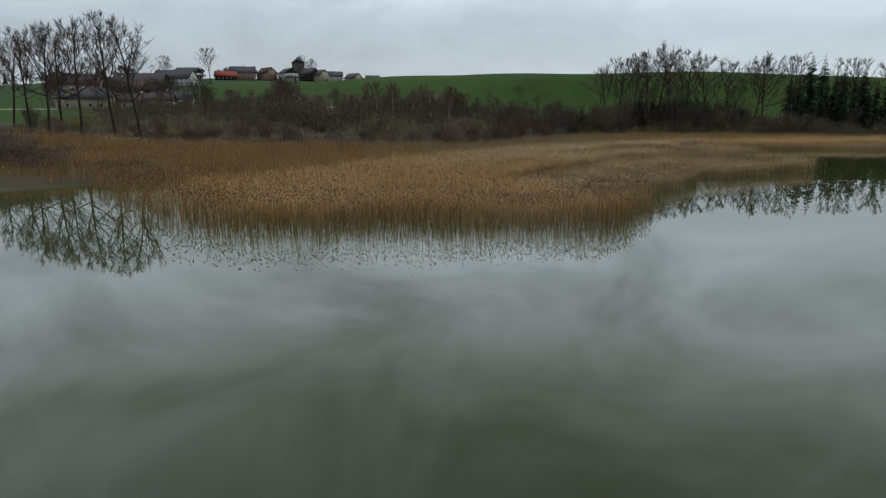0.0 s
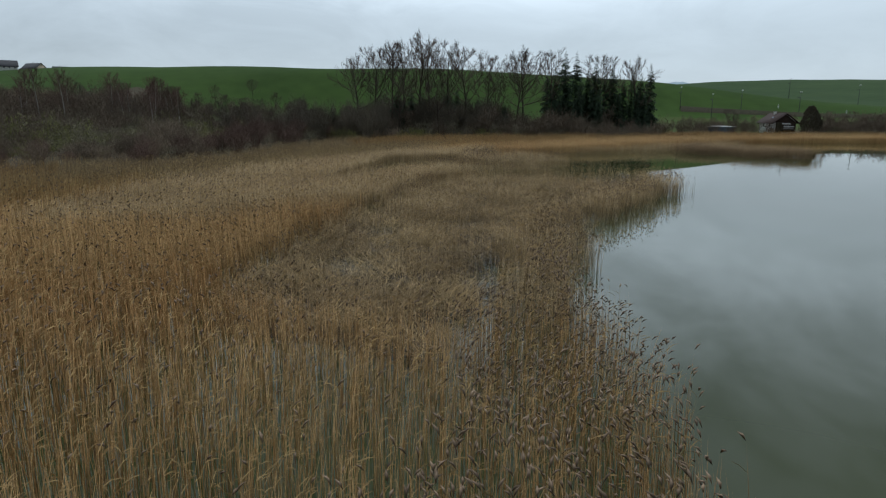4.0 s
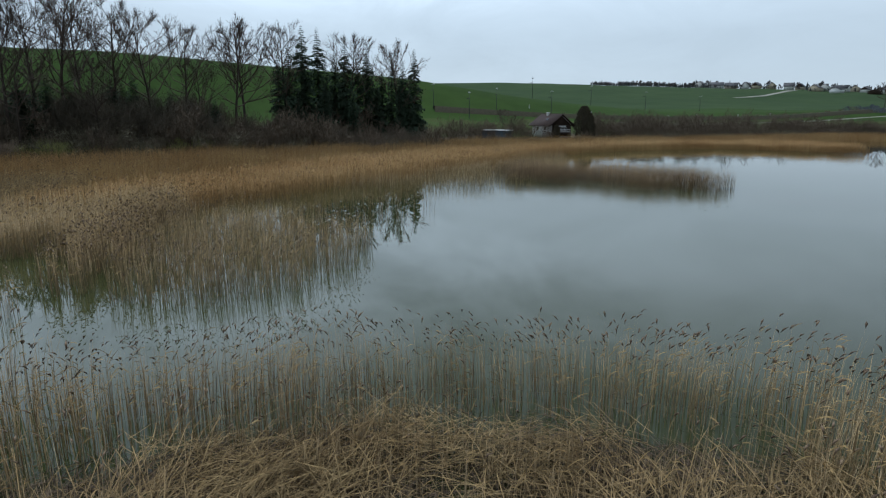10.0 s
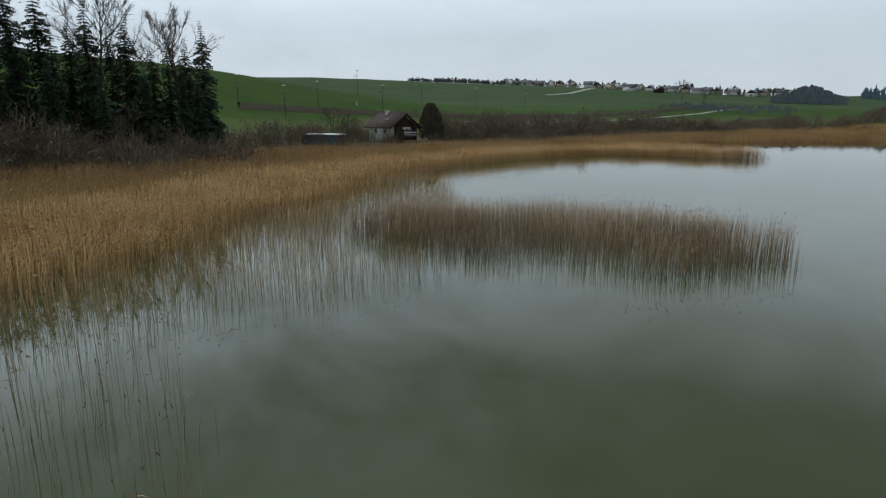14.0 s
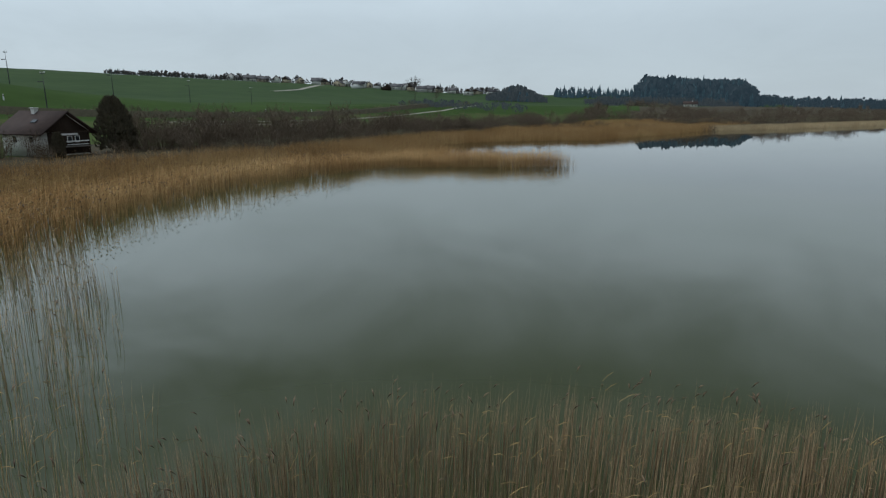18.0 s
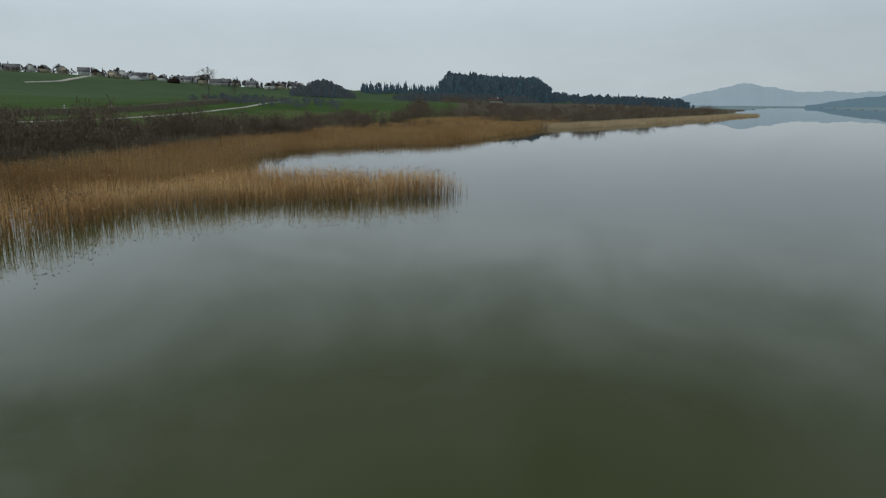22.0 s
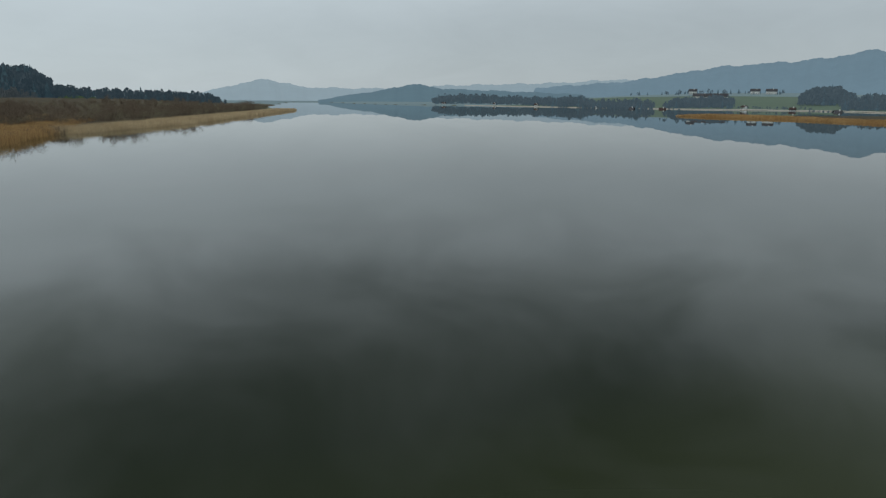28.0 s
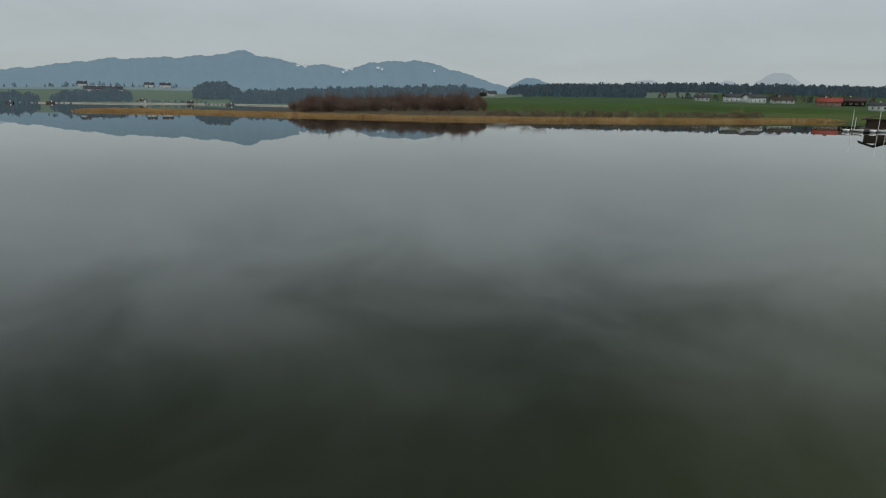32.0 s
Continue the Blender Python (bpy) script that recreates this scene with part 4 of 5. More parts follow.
# ---- materials of built things ----
PLASTER = mat("white_plaster", (0.72, 0.71, 0.67), 0.9, (0.60, 0.59, 0.55), 0.6, 5, 0.2, 8)
CREAM = mat("cream_plaster", (0.55, 0.47, 0.34), 0.9, (0.46, 0.39, 0.29), 0.6, 5, 0.2, 8)
PINK = mat("salmon_plaster", (0.40, 0.26, 0.20), 0.9, (0.33, 0.22, 0.17), 0.5, 5, 0.2, 8)
TIMBER = mat("dark_timber", (0.050, 0.034, 0.024), 0.85, (0.030, 0.021, 0.016), 1.5, 5, 0.4, 10, stretch=(6, 6, 0.5))
GREYTIMBER = mat("weathered_timber", (0.17, 0.15, 0.13), 0.9, (0.10, 0.09, 0.08), 1.5, 5, 0.4, 10, stretch=(5, 5, 0.5))
ROOF_GREY = mat("dark_grey_roof", (0.060, 0.060, 0.064), 0.8, (0.042, 0.042, 0.046), 0.8, 5, 0.4, 6)
THUJA = mat("winter_brown_evergreen", (0.090, 0.076, 0.050), 0.9, (0.058, 0.052, 0.036), 1.5, rnd=0.2)
ROOF_SLATE = mat("weathered_slate_roof", (0.115, 0.115, 0.120), 0.8, (0.080, 0.078, 0.080), 0.8, 5, 0.4, 6)
ROOF_BROWN = mat("brown_roof", (0.060, 0.042, 0.037), 0.85, (0.043, 0.031, 0.028), 0.8, 5, 0.4, 6)
ROOF_RED = mat("red_roof", (0.24, 0.055, 0.040), 0.8, (0.17, 0.042, 0.032), 0.8, 5, 0.3, 6)
GLASS = mat("window_glass", (0.025, 0.03, 0.035), 0.12, (0.02, 0.022, 0.026), 0.5, spec=0.6)
WHITE = mat("white_paint", (0.78, 0.78, 0.76), 0.6, (0.66, 0.66, 0.64), 1.0)
PALE_TRACK = mat("pale_gravel", (0.34, 0.32, 0.28), 0.95, (0.26, 0.24, 0.21), 0.7, 6, 0.5, 9)
BALLAST = mat("rail_ballast", (0.062, 0.054, 0.036), 0.95, (0.040, 0.040, 0.024), 1.0, 6, 0.6, 8)
STEEL = mat("dull_steel", (0.07, 0.075, 0.075), 0.7, (0.05, 0.05, 0.05), 1.0, metal=0.2)
SHEET = mat("blue_grey_sheet", (0.10, 0.13, 0.16), 0.6, (0.075, 0.095, 0.115), 0.8)
# base colours lifted and greyed to stand in for haze over distance
FOREST = mat("haze_toned_forest", (0.050, 0.060, 0.056), 0.95, (0.034, 0.042, 0.042), 0.03, 4, rnd=0.3, island=True)
FOREST_BARE = mat("haze_toned_bare_wood", (0.098, 0.086, 0.078), 0.95, (0.072, 0.066, 0.062), 0.03, 4, rnd=0.3, island=True)


# woods that glow with painted-in haze, the misty pair most
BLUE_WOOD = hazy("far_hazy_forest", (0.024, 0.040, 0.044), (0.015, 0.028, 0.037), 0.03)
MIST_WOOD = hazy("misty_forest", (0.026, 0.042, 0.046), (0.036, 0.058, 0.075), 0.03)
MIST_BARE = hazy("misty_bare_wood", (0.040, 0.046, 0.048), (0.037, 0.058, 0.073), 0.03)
GREY_BARE = hazy("hazy_grey_wood", (0.070, 0.066, 0.060), (0.016, 0.024, 0.029), 0.03)
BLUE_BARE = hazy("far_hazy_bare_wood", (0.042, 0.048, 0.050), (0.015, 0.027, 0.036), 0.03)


def box(bm, x0, y0, z0, x1, y1, z1):
    r = bmesh.ops.create_cube(bm, size=1)
    for v in r["verts"]:
        v.co = Vector(((x0 + x1) / 2 + v.co.x * (x1 - x0), (y0 + y1) / 2 + v.co.y * (y1 - y0), (z0 + z1) / 2 + v.co.z * (z1 - z0)))
    return r["verts"]


def boxes(*rows):
    bm = bmesh.new()
    for r in rows:
        box(bm, *r)
    return bm


def bevelled(bm, w=0.03):
    bmesh.ops.bevel(bm, geom=bm.edges[:], offset=w, segments=1, affect="EDGES")
    return bm


def gable_body(w, l, hw, hr, base=-0.6):
    """Walls of a house with gables at both ends of its length l; w across."""
    v = [(-w / 2, -l / 2, base), (w / 2, -l / 2, base), (w / 2, -l / 2, hw), (0, -l / 2, hw + hr), (-w / 2, -l / 2, hw)]
    v += [(x, l / 2, z) for x, _, z in v]
    f = [(0, 1, 2, 3, 4), (9, 8, 7, 6, 5), (0, 5, 6, 1), (1, 6, 7, 2), (2, 7, 8, 3), (3, 8, 9, 4), (4, 9, 5, 0)]
    return v, f


def roof_slab(w, l, hw, hr, over, side, thick=0.22):
    """One slope of a gabled roof, as a slab that reaches past the walls."""
    s = hr / (w / 2)
    xe = w / 2 + over
    top = [(0, hw + hr + 0.05), (xe, hw + hr + 0.05 - s * xe)]
    low = [(0, hw + hr + 0.05 + thick), (xe, hw + hr + 0.05 + thick - s * xe)]
    y0, y1 = -l / 2 - over, l / 2 + over
    v = [(side * x, y, z) for y in (y0, y1) for x, z in (top[0], top[1], low[1], low[0])]
    f = [(0, 1, 2, 3), (7, 6, 5, 4), (0, 4, 5, 1), (1, 5, 6, 2), (2, 6, 7, 3), (3, 7, 4, 0)]
    return v, [q[::-1] for q in f] if side < 0 else f


WINDOW_MESH = {}


def window(parent, x, y, z, w, h, face):
    """A window set in a wall: a white frame and a dark pane. face: which way it looks, in degrees."""
    key = (w, h)
    if key not in WINDOW_MESH:
        b = boxes((-w / 2, -0.05, 0, w / 2, 0.07, 0.09), (-w / 2, -0.05, h - 0.09, w / 2, 0.07, h), (-w / 2, -0.05, 0.09, -w / 2 + 0.09, 0.07, h - 0.09), (w / 2 - 0.09, -0.05, 0.09, w / 2, 0.07, h - 0.09), (-0.04, -0.03, 0.09, 0.04, 0.05, h - 0.09))
        fr = bpy.data.meshes.new("window")
        b.to_mesh(fr)
        b.free()
        fr.materials.append(WHITE)
        b = boxes((-w / 2 + 0.05, -0.04, 0.05, w / 2 - 0.05, 0.03, h - 0.05))
        pa = bpy.data.meshes.new("pane")
        b.to_mesh(pa)
        b.free()
        pa.materials.append(GLASS)
        WINDOW_MESH[key] = (fr, pa)
    fr, pa = WINDOW_MESH[key]
    win = new("window", fr)
    win.parent = parent
    win.matrix_basis = pose(x, y, z, 0, 0, face)
    p = new("pane", pa)
    p.parent = win
    return win


def house(x, y, turn, w, l, hw, hr, wall, roof, label, group, over=0.8, upper=None, rows=2, balcony=False, z=None, door=True):
    """A gabled house: walls, two roof slopes, chimney, windows on its gable and its sides."""
    h = new("house")
    tagged(h, label, "house", group)
    h.matrix_basis = pose(x, y, ground_at(x, y) if z is None else z, 0, 0, turn)
    v, f = gable_body(w, l, hw, hr)
    build("wall", v, f, wall, h)
    if upper:
        t = 0.06
        g = [(-w / 2 + 0.02, hw - 0.1), (w / 2 - 0.02, hw - 0.1), (0, hw + hr - 0.1)]
        for s in (-1, 1):
            vv = [(a, s * (l / 2 + d), b) for d in (0.01, t) for a, b in g]
            build("gable_cladding", vv, [(0, 1, 2), (5, 4, 3), (0, 3, 4, 1), (1, 4, 5, 2), (2, 5, 3, 0)], upper, h)
    for s in (-1, 1):
        v, f = roof_slab(w, l, hw, hr, over, s)
        build("roof_slope", v, f, roof, h)
    part("chimney", boxes((w * 0.10, l * 0.12, hw + hr * 0.4, w * 0.10 + 0.7, l * 0.12 + 0.7, hw + hr + 0.9)), PLASTER, h)
    wh = 1.25
    for lev in range(rows):
        zz = 0.9 + lev * 2.6
        if zz + wh > hw + hr * 0.45:
            break
        span = w / 2 - 1.0 if zz + wh < hw else (w / 2) * (1 - (zz + wh - hw) / hr) - 0.8
        n = max(1, int(span * 2 / 2.6))
        for i in range(n):
            window(h, -span + (i + 0.5) * span * 2 / n, -l / 2 - 0.03, zz, 1.0, wh, 0)
        if zz + wh < hw:
            m = max(1, int(l / 3.2))
            for i in range(m):
                for s in (-1, 1):
                    window(h, s * (w / 2 + 0.03), -l / 2 + (i + 0.5) * l / m, zz, 1.0, wh, 90 * s)
    if door:
        part("door", bevelled(boxes((w * 0.16, -l / 2 - 0.09, 0, w * 0.16 + 1.1, -l / 2 + 0.02, 2.1))), TIMBER, h)
    if balcony:
        part("balcony", boxes((-w / 2 - 0.1, -l / 2 - 1.2, 2.55, w / 2 + 0.1, -l / 2, 2.7), (-w / 2 - 0.1, -l / 2 - 1.2, 2.7, w / 2 + 0.1, -l / 2 - 1.1, 3.6)), TIMBER, h)
    return h


# ---- the house by the lake ----
def lake_house():
    w, l, hw, hr = 9.6, 10.5, 3.1, 3.3
    h = new("lake_house")
    tagged(h, "small lakeside house, white below, dark timber gable, brown roof", "house")
    x, y = 190, 60
    h.matrix_basis = pose(x, y, 2.3, 0, 0, -44) @ Matrix.Scale(0.8, 4)
    v, f = gable_body(w, l, hw, hr, -1.5)
    build("wall", v, f, PLASTER, h)
    for s in (-1, 1):
        v, f = roof_slab(w, l, hw, hr, 1.1, s, 0.28)
        build("roof_slope", v, f, ROOF_BROWN, h)
    g = [(-w / 2 + 0.02, hw - 0.2), (w / 2 - 0.02, hw - 0.2), (0, hw + hr - 0.12)]
    vv = [(a, -(l / 2 + d), b) for d in (0.01, 0.12) for a, b in g]
    build("gable_boarding", [(a, -(l / 2 + d), b) for d in (0.015, 0.13) for a, b in ((-w / 2 + 0.9, -1.2), (w / 2, -1.2), (w / 2, hw - 0.22), (-w / 2 + 0.9, hw - 0.22))], [(3, 2, 1, 0), (4, 5, 6, 7), (1, 5, 4, 0), (2, 6, 5, 1), (3, 7, 6, 2), (0, 4, 7, 3)], TIMBER, h, "dark brown boarded front")
    build("gable_cladding", vv, [(2, 1, 0), (3, 4, 5), (1, 4, 3, 0), (2, 5, 4, 1), (0, 3, 5, 2)], TIMBER, h, "dark brown boarded gable")
    part("chimney", boxes((-0.9, 1.2, hw + hr - 1.0, -0.1, 2.0, hw + hr + 0.75)), PLASTER, h)
    part("chimney_cap", bevelled(boxes((-1.05, 1.05, hw + hr + 0.76, 0.05, 2.15, hw + hr + 0.9))), WHITE, h)
    sky_light = part("roof_window", bevelled(boxes((-0.45, -0.65, 0, 0.45, 0.65, 0.12))), GLASS, h, "tilted roof window with pale frame")
    sky_light.matrix_basis = Matrix.Translation((-2.9, -1.2, hw + hr - 2.9 * hr / (w / 2) + 0.42)) @ Matrix.Rotation(-math.atan2(hr, w / 2), 4, "Y")
    for s in (-1, 1):
        part("post", bevelled(boxes((s * 3.2 - 0.12, -l / 2 - 1.9, -1.2, s * 3.2 + 0.12, -l / 2 - 1.66, hw - 0.3)), 0.02), TIMBER, h)
    part("porch_beam", boxes((-3.5, -l / 2 - 1.95, hw - 0.3, 3.5, -l / 2 - 1.6, hw - 0.05)), TIMBER, h)
    part("porch_floor", bevelled(boxes((-3.6, -l / 2 - 2.1, 0.1, 3.6, -l / 2, 0.3))), GREYTIMBER, h)
    part("porch_rail", boxes((-1.6, -l / 2 - 1.9, 1.1, 3.2, -l / 2 - 1.8, 1.3), (-1.6, -l / 2 - 1.88, 0.55, 3.2, -l / 2 - 1.82, 0.65)), WHITE, h, "white porch rail")
    # solid dark board standing in for the shade inside the porch opening
    part("opening_shade_board", boxes((-1.7, -l / 2 - 0.2, 0.3, 3.0, -l / 2 - 0.14, 2.5)), TIMBER, h)
    part("white_board", boxes((-1.4, -l / 2 - 0.3, 2.25, 2.2, -l / 2 - 0.21, 2.6)), WHITE, h)
    window(h, 0.4, -l / 2 - 0.24, 0.9, 1.0, 1.2, 0)
    window(h, 2.0, -l / 2 - 0.24, 0.9, 1.0, 1.2, 0)
    window(h, -w / 2 - 0.03, -2.4, 1.0, 1.2, 1.2, -90)
    window(h, -w / 2 - 0.03, 1.9, 1.0, 1.2, 1.2, -90)
    part("door", bevelled(boxes((-3.3, -l / 2 - 0.2, 0, -2.2, -l / 2 - 0.14, 2.1))), TIMBER, h)
    return h


lake_house()


def shed():
    s = new("garden_shed")
    tagged(s, "low blue-grey garden shed with a pale flat roof", "shed")
    s.matrix_basis = pose(174, 73, ground_at(174, 73), 0, 0, 70)
    part("body", bevelled(boxes((-4, -1.5, -0.5, 4, 1.5, 2.2)), 0.04), SHEET, s)
    part("roof", bevelled(boxes((-4.3, -1.8, 2.21, 4.3, 1.8, 2.4)), 0.03), WHITE, s)
    part("door", bevelled(boxes((1.2, -1.6, 0, 2.2, -1.51, 1.95)), 0.02), GREYTIMBER, s)
    return s


shed()
def thuja(x, y, h, w, seed):
    """A dense dark evergreen: thousands of short upright sprays over a blunt cone."""
    rs = np.random.RandomState(seed)
    t = new("evergreen")
    tagged(t, "dense dark evergreen beside the lake house", "tree", "garden trees")
    t.matrix_basis = pose(x, y, ground_at(x, y) - 0.1)
    n = 2600
    s, a = rs.uniform(0.02, 1.0, n) ** 0.8, rs.uniform(0, 6.283, n)
    r = w / 2 * np.sqrt(np.clip(1 - s ** 2.2, 0.01, 1)) * (0.8 + 0.2 * np.minimum(1, s * 5)) * (1 + 0.16 * np.sin(a * 3 + s * 9)) * rs.uniform(0.72, 1.06, n)
    p = np.stack([np.cos(a) * r, np.sin(a) * r, s * h * 0.96], 1)
    k, q = rs.uniform(0.2, 0.55, n), rs.uniform(0, 6.283, n)
    side = np.stack([np.cos(q), np.sin(q), 0 * q], 1) * (k * 0.5)[:, None]
    tip = p + np.stack([np.cos(a) * k * 0.5, np.sin(a) * k * 0.5, k * 1.3], 1)
    v = np.stack([p - side, p + side, tip], 1).reshape(-1, 3)
    build("crown", v, np.arange(3 * n).reshape(-1, 3), THUJA, t)
    build("trunk", *tubes([([np.array([0, 0, -0.2]), np.array([0, 0, h * 0.5]), np.array([0, 0, h * 0.9])], [0.2, 0.12, 0.02], 7)]), BARK, t)


thuja(194, 51, 9.0, 5.6, 71)
thuja(198.5, 50, 5.0, 4.2, 72)
thuja(182.6, 57.6, 3.4, 1.5, 73)


# ---- roads, railway, masts ----
def strip(name, line, width, lift, material, label, category, drop=0.5):
    """A raised strip that follows the ground along a line."""
    pts = []
    for (x1, y1), (x2, y2) in zip(line, line[1:]):
        n = max(2, int(math.hypot(x2 - x1, y2 - y1) / 8))
        pts += [(x1 + (x2 - x1) * i / n, y1 + (y2 - y1) * i / n) for i in range(n)]
    pts.append(line[-1])
    V, F = [], []
    for i, (x, y) in enumerate(pts):
        a, b = pts[max(0, i - 1)], pts[min(len(pts) - 1, i + 1)]
        d = math.hypot(b[0] - a[0], b[1] - a[1])
        nx, ny = -(b[1] - a[1]) / d, (b[0] - a[0]) / d
        z = ground_at(x, y) + lift
        w = width / 2
        V += [(x + nx * (w + drop), y + ny * (w + drop), z - lift - drop), (x + nx * w, y + ny * w, z), (x - nx * w, y - ny * w, z), (x - nx * (w + drop), y - ny * (w + drop), z - lift - drop)]
        if i:
            o = 4 * i
            F += [(o - 4 + k, o - 3 + k, o + 1 + k, o + k) for k in range(3)]
    return tagged(build(name, V, F, material), label, category, kind="structure")


RAIL = [(236, 112), (268, 50), (300, -5), (350, -65), (440, -140)]
strip("railway_bank", RAIL, 3.6, 1.4, BALLAST, "low brown railway embankment across the fields", "railway", 3.0)
strip("road_1", [(x - 12, y - 7) for x, y in RAIL[1:]], 1.5, 0.12, PALE_TRACK, "narrow pale road below the railway", "road")
strip("road_2", [(790, -66), (806, -84), (835, -98), (900, -128), (985, -168)], 7, 0.25, PALE_TRACK, "pale farm track curving up to the village", "road")
strip("road_5", [(-14, 236), (2, 239), (16, 243)], 4.5, 0.3, PALE_TRACK, "short pale track in the scrub", "road")
strip("road_3", [(-190, 220), (-100, 228), (-46, 234)], 4, 0.3, PALE_TRACK, "pale lane behind the poplars", "road")
strip("path_1", [(-120, 117), (-95, 118), (-70, 121)], 2.4, 0.12, PALE_TRACK, "pale gravel path at the reed edge", "path")
strip("road_4", [(250, 40), (262, 18), (268, 6)], 3, 0.15, PALE_TRACK, "short pale track in the meadow", "road")


def mast(x, y, h, turn):
    m = new("overhead_line_mast")
    tagged(m, "slim grey mast of an overhead line", "mast", "overhead line masts")
    m.matrix_basis = pose(x, y, ground_at(x, y), 0, 0, turn)
    build("pole", *tubes([([np.array([0, 0, -0.5]), np.array([0, 0, h * 0.5]), np.array([0, 0, h])], [0.15, 0.12, 0.08], 6)]), STEEL, m)
    part("cross_arm", boxes((-0.9, -0.06, h - 1.2, 0.9, 0.06, h - 1.05)), STEEL, m)
    part("bracket", boxes((0.1, -0.07, h - 3.2, 2.4, 0.07, h - 3.0)), STEEL, m)
    for s in (-0.8, 0.0, 0.8):
        build("insulator", *tubes([([np.array([s, 0, h - 1.0]), np.array([s, 0, h - 0.8]), np.array([s, 0, h - 0.6])], [0.1, 0.12, 0.06], 6)]), WHITE, m)
    return m


first_mast = mast(*polar(47, 47, 78.0, 205), 10.5, 30)
for az, d in ((81.6, 262), (83.9, 216), (87.5, 285), (92.5, 330), (75.0, 190), (97, 400), (71, 200)):
    x, y = polar(47, 47, az, d)
    put_copy(first_mast, x, y, 1.0, 40)

# white marker posts by the road
marker = new("marker_post")
tagged(marker, "white roadside marker post with a dark band", "post", "marker posts")
part("shaft", bevelled(boxes((-0.15, -0.15, -0.3, 0.15, 0.15, 1.6)), 0.03), WHITE, marker)
part("band", boxes((-0.16, -0.16, 1.05, 0.16, 0.16, 1.3)), TIMBER, marker)
for n, (az, d) in enumerate(((81.5, 225), (95.6, 240), (98, 255), (101.5, 270), (104, 285), (88, 232))):
    x, y = polar(47, 47, az, d)
    if n == 0:
        put(marker, x, y)
    else:
        put_copy(marker, x, y)

strip("shore_1", [(224, -1156), (46, -886), (-80, -741), (-140, -726), (-187, -652), (-200, -560)], 5, 0.25, PALE_TRACK, "thin pale stony bank along the far shore", "bank")

# ---- the village on the rise behind the reeds ----
E0 = (-66, -33)
VILLAGE = ((2.2, 545, 60, 12, 17, 5.5, 4, PLASTER, ROOF_GREY, "white house with a dark grey roof"), (5.2, 550, 95, 9, 16, 3.5, 3.5, TIMBER, ROOF_RED, "dark barn under a bright red roof"),
           (6.6, 570, 80, 13, 20, 6, 5, PINK, ROOF_GREY, "long farmhouse with a dark roof"), (8.6, 572, 20, 11, 16, 6, 4.5, PINK, ROOF_BROWN, "pinkish farmhouse with a brown roof"),
           (10.4, 560, 12, 12, 16, 6.5, 4, PLASTER, ROOF_GREY, "white farmhouse with broad gable"), (12.2, 575, 30, 11, 16, 6, 5, TIMBER, ROOF_GREY, "dark timber barn with grey roof"),
           (13.2, 568, 15, 11, 15, 5.5, 4.5, CREAM, ROOF_GREY, "cream house with a grey roof"), (14.3, 590, 80, 10, 16, 5, 4, PLASTER, ROOF_GREY, "white village house with a grey roof"),
           (16.1, 580, 25, 10, 13, 4.5, 4, CREAM, ROOF_GREY, "cream house on the field edge"), (17.8, 600, 70, 9, 12, 4, 3.5, TIMBER, ROOF_GREY, "small dark shed-like house"))
for az, d, turn, w, l, hw, hr, wm, rm, lab in VILLAGE:
    x, y = polar(*E0, az, d)
    house(x, y, turn, w, l, hw, hr, wm, rm, lab, "village houses", upper=TIMBER if wm is PLASTER else None, balcony=wm is PLASTER)
LOWER = ((1.2, 478, 60, 14, 26, 5, 5.5, PLASTER, ROOF_GREY, "white farmhouse under a huge dark roof"), (-1.4, 448, 70, 16, 30, 5, 6, TIMBER, ROOF_GREY, "big dark barn under bare trees"), (0.9, 292, 75, 8, 16, 3.6, 3, CREAM, ROOF_GREY, "low cream house behind the lane"), (11.3, 272, 20, 4, 4, 2.4, 1.2, PLASTER, ROOF_GREY, "tiny white hut in the scrub"), (-5.9, 330, 80, 14, 20, 9.5, 4.5, PINK, ROOF_BROWN, "large salmon-pink house under a brown roof"), (-5.3, 262, 75, 9, 15, 4.2, 3.2, CREAM, ROOF_GREY, "low cream house with a dark roof"), (-6.6, 265, 20, 8, 9, 4.2, 3, CREAM, ROOF_GREY, "small cream house with dark roof"),
         (-2.3, 330, 85, 14, 22, 7, 5.5, TIMBER, ROOF_BROWN, "big dark timber barn behind poplars"), (-3.1, 268, 85, 8, 14, 3.2, 2.5, PLASTER, ROOF_BROWN, "low white outbuilding with brown roof"), (-1.0, 272, 80, 8, 18, 3.5, 2.6, CREAM, ROOF_BROWN, "long low cream farm building"))
for az, d, turn, w, l, hw, hr, wm, rm, lab in LOWER:
    x, y = polar(*E0, az, d)
    house(x, y, turn, w, l, hw, hr, wm, rm, lab, "houses below the village")
tower = new("church_tower")
tagged(tower, "squat grey tower with a pointed cap", "tower")
tx, ty = polar(*E0, 11.3, 585)
tower.matrix_basis = pose(tx, ty, ground_at(tx, ty), 0, 0, 20)
part("shaft", bevelled(boxes((-4, -4, -1, 4, 4, 15)), 0.1), GREYTIMBER, tower)
build("cap", [(-4.6, -4.6, 15.02), (4.6, -4.6, 15.02), (4.6, 4.6, 15.02), (-4.6, 4.6, 15.02), (0, 0, 20.5)], [(3, 2, 1, 0), (0, 1, 4), (1, 2, 4), (2, 3, 4), (3, 0, 4)], ROOF_GREY, tower)

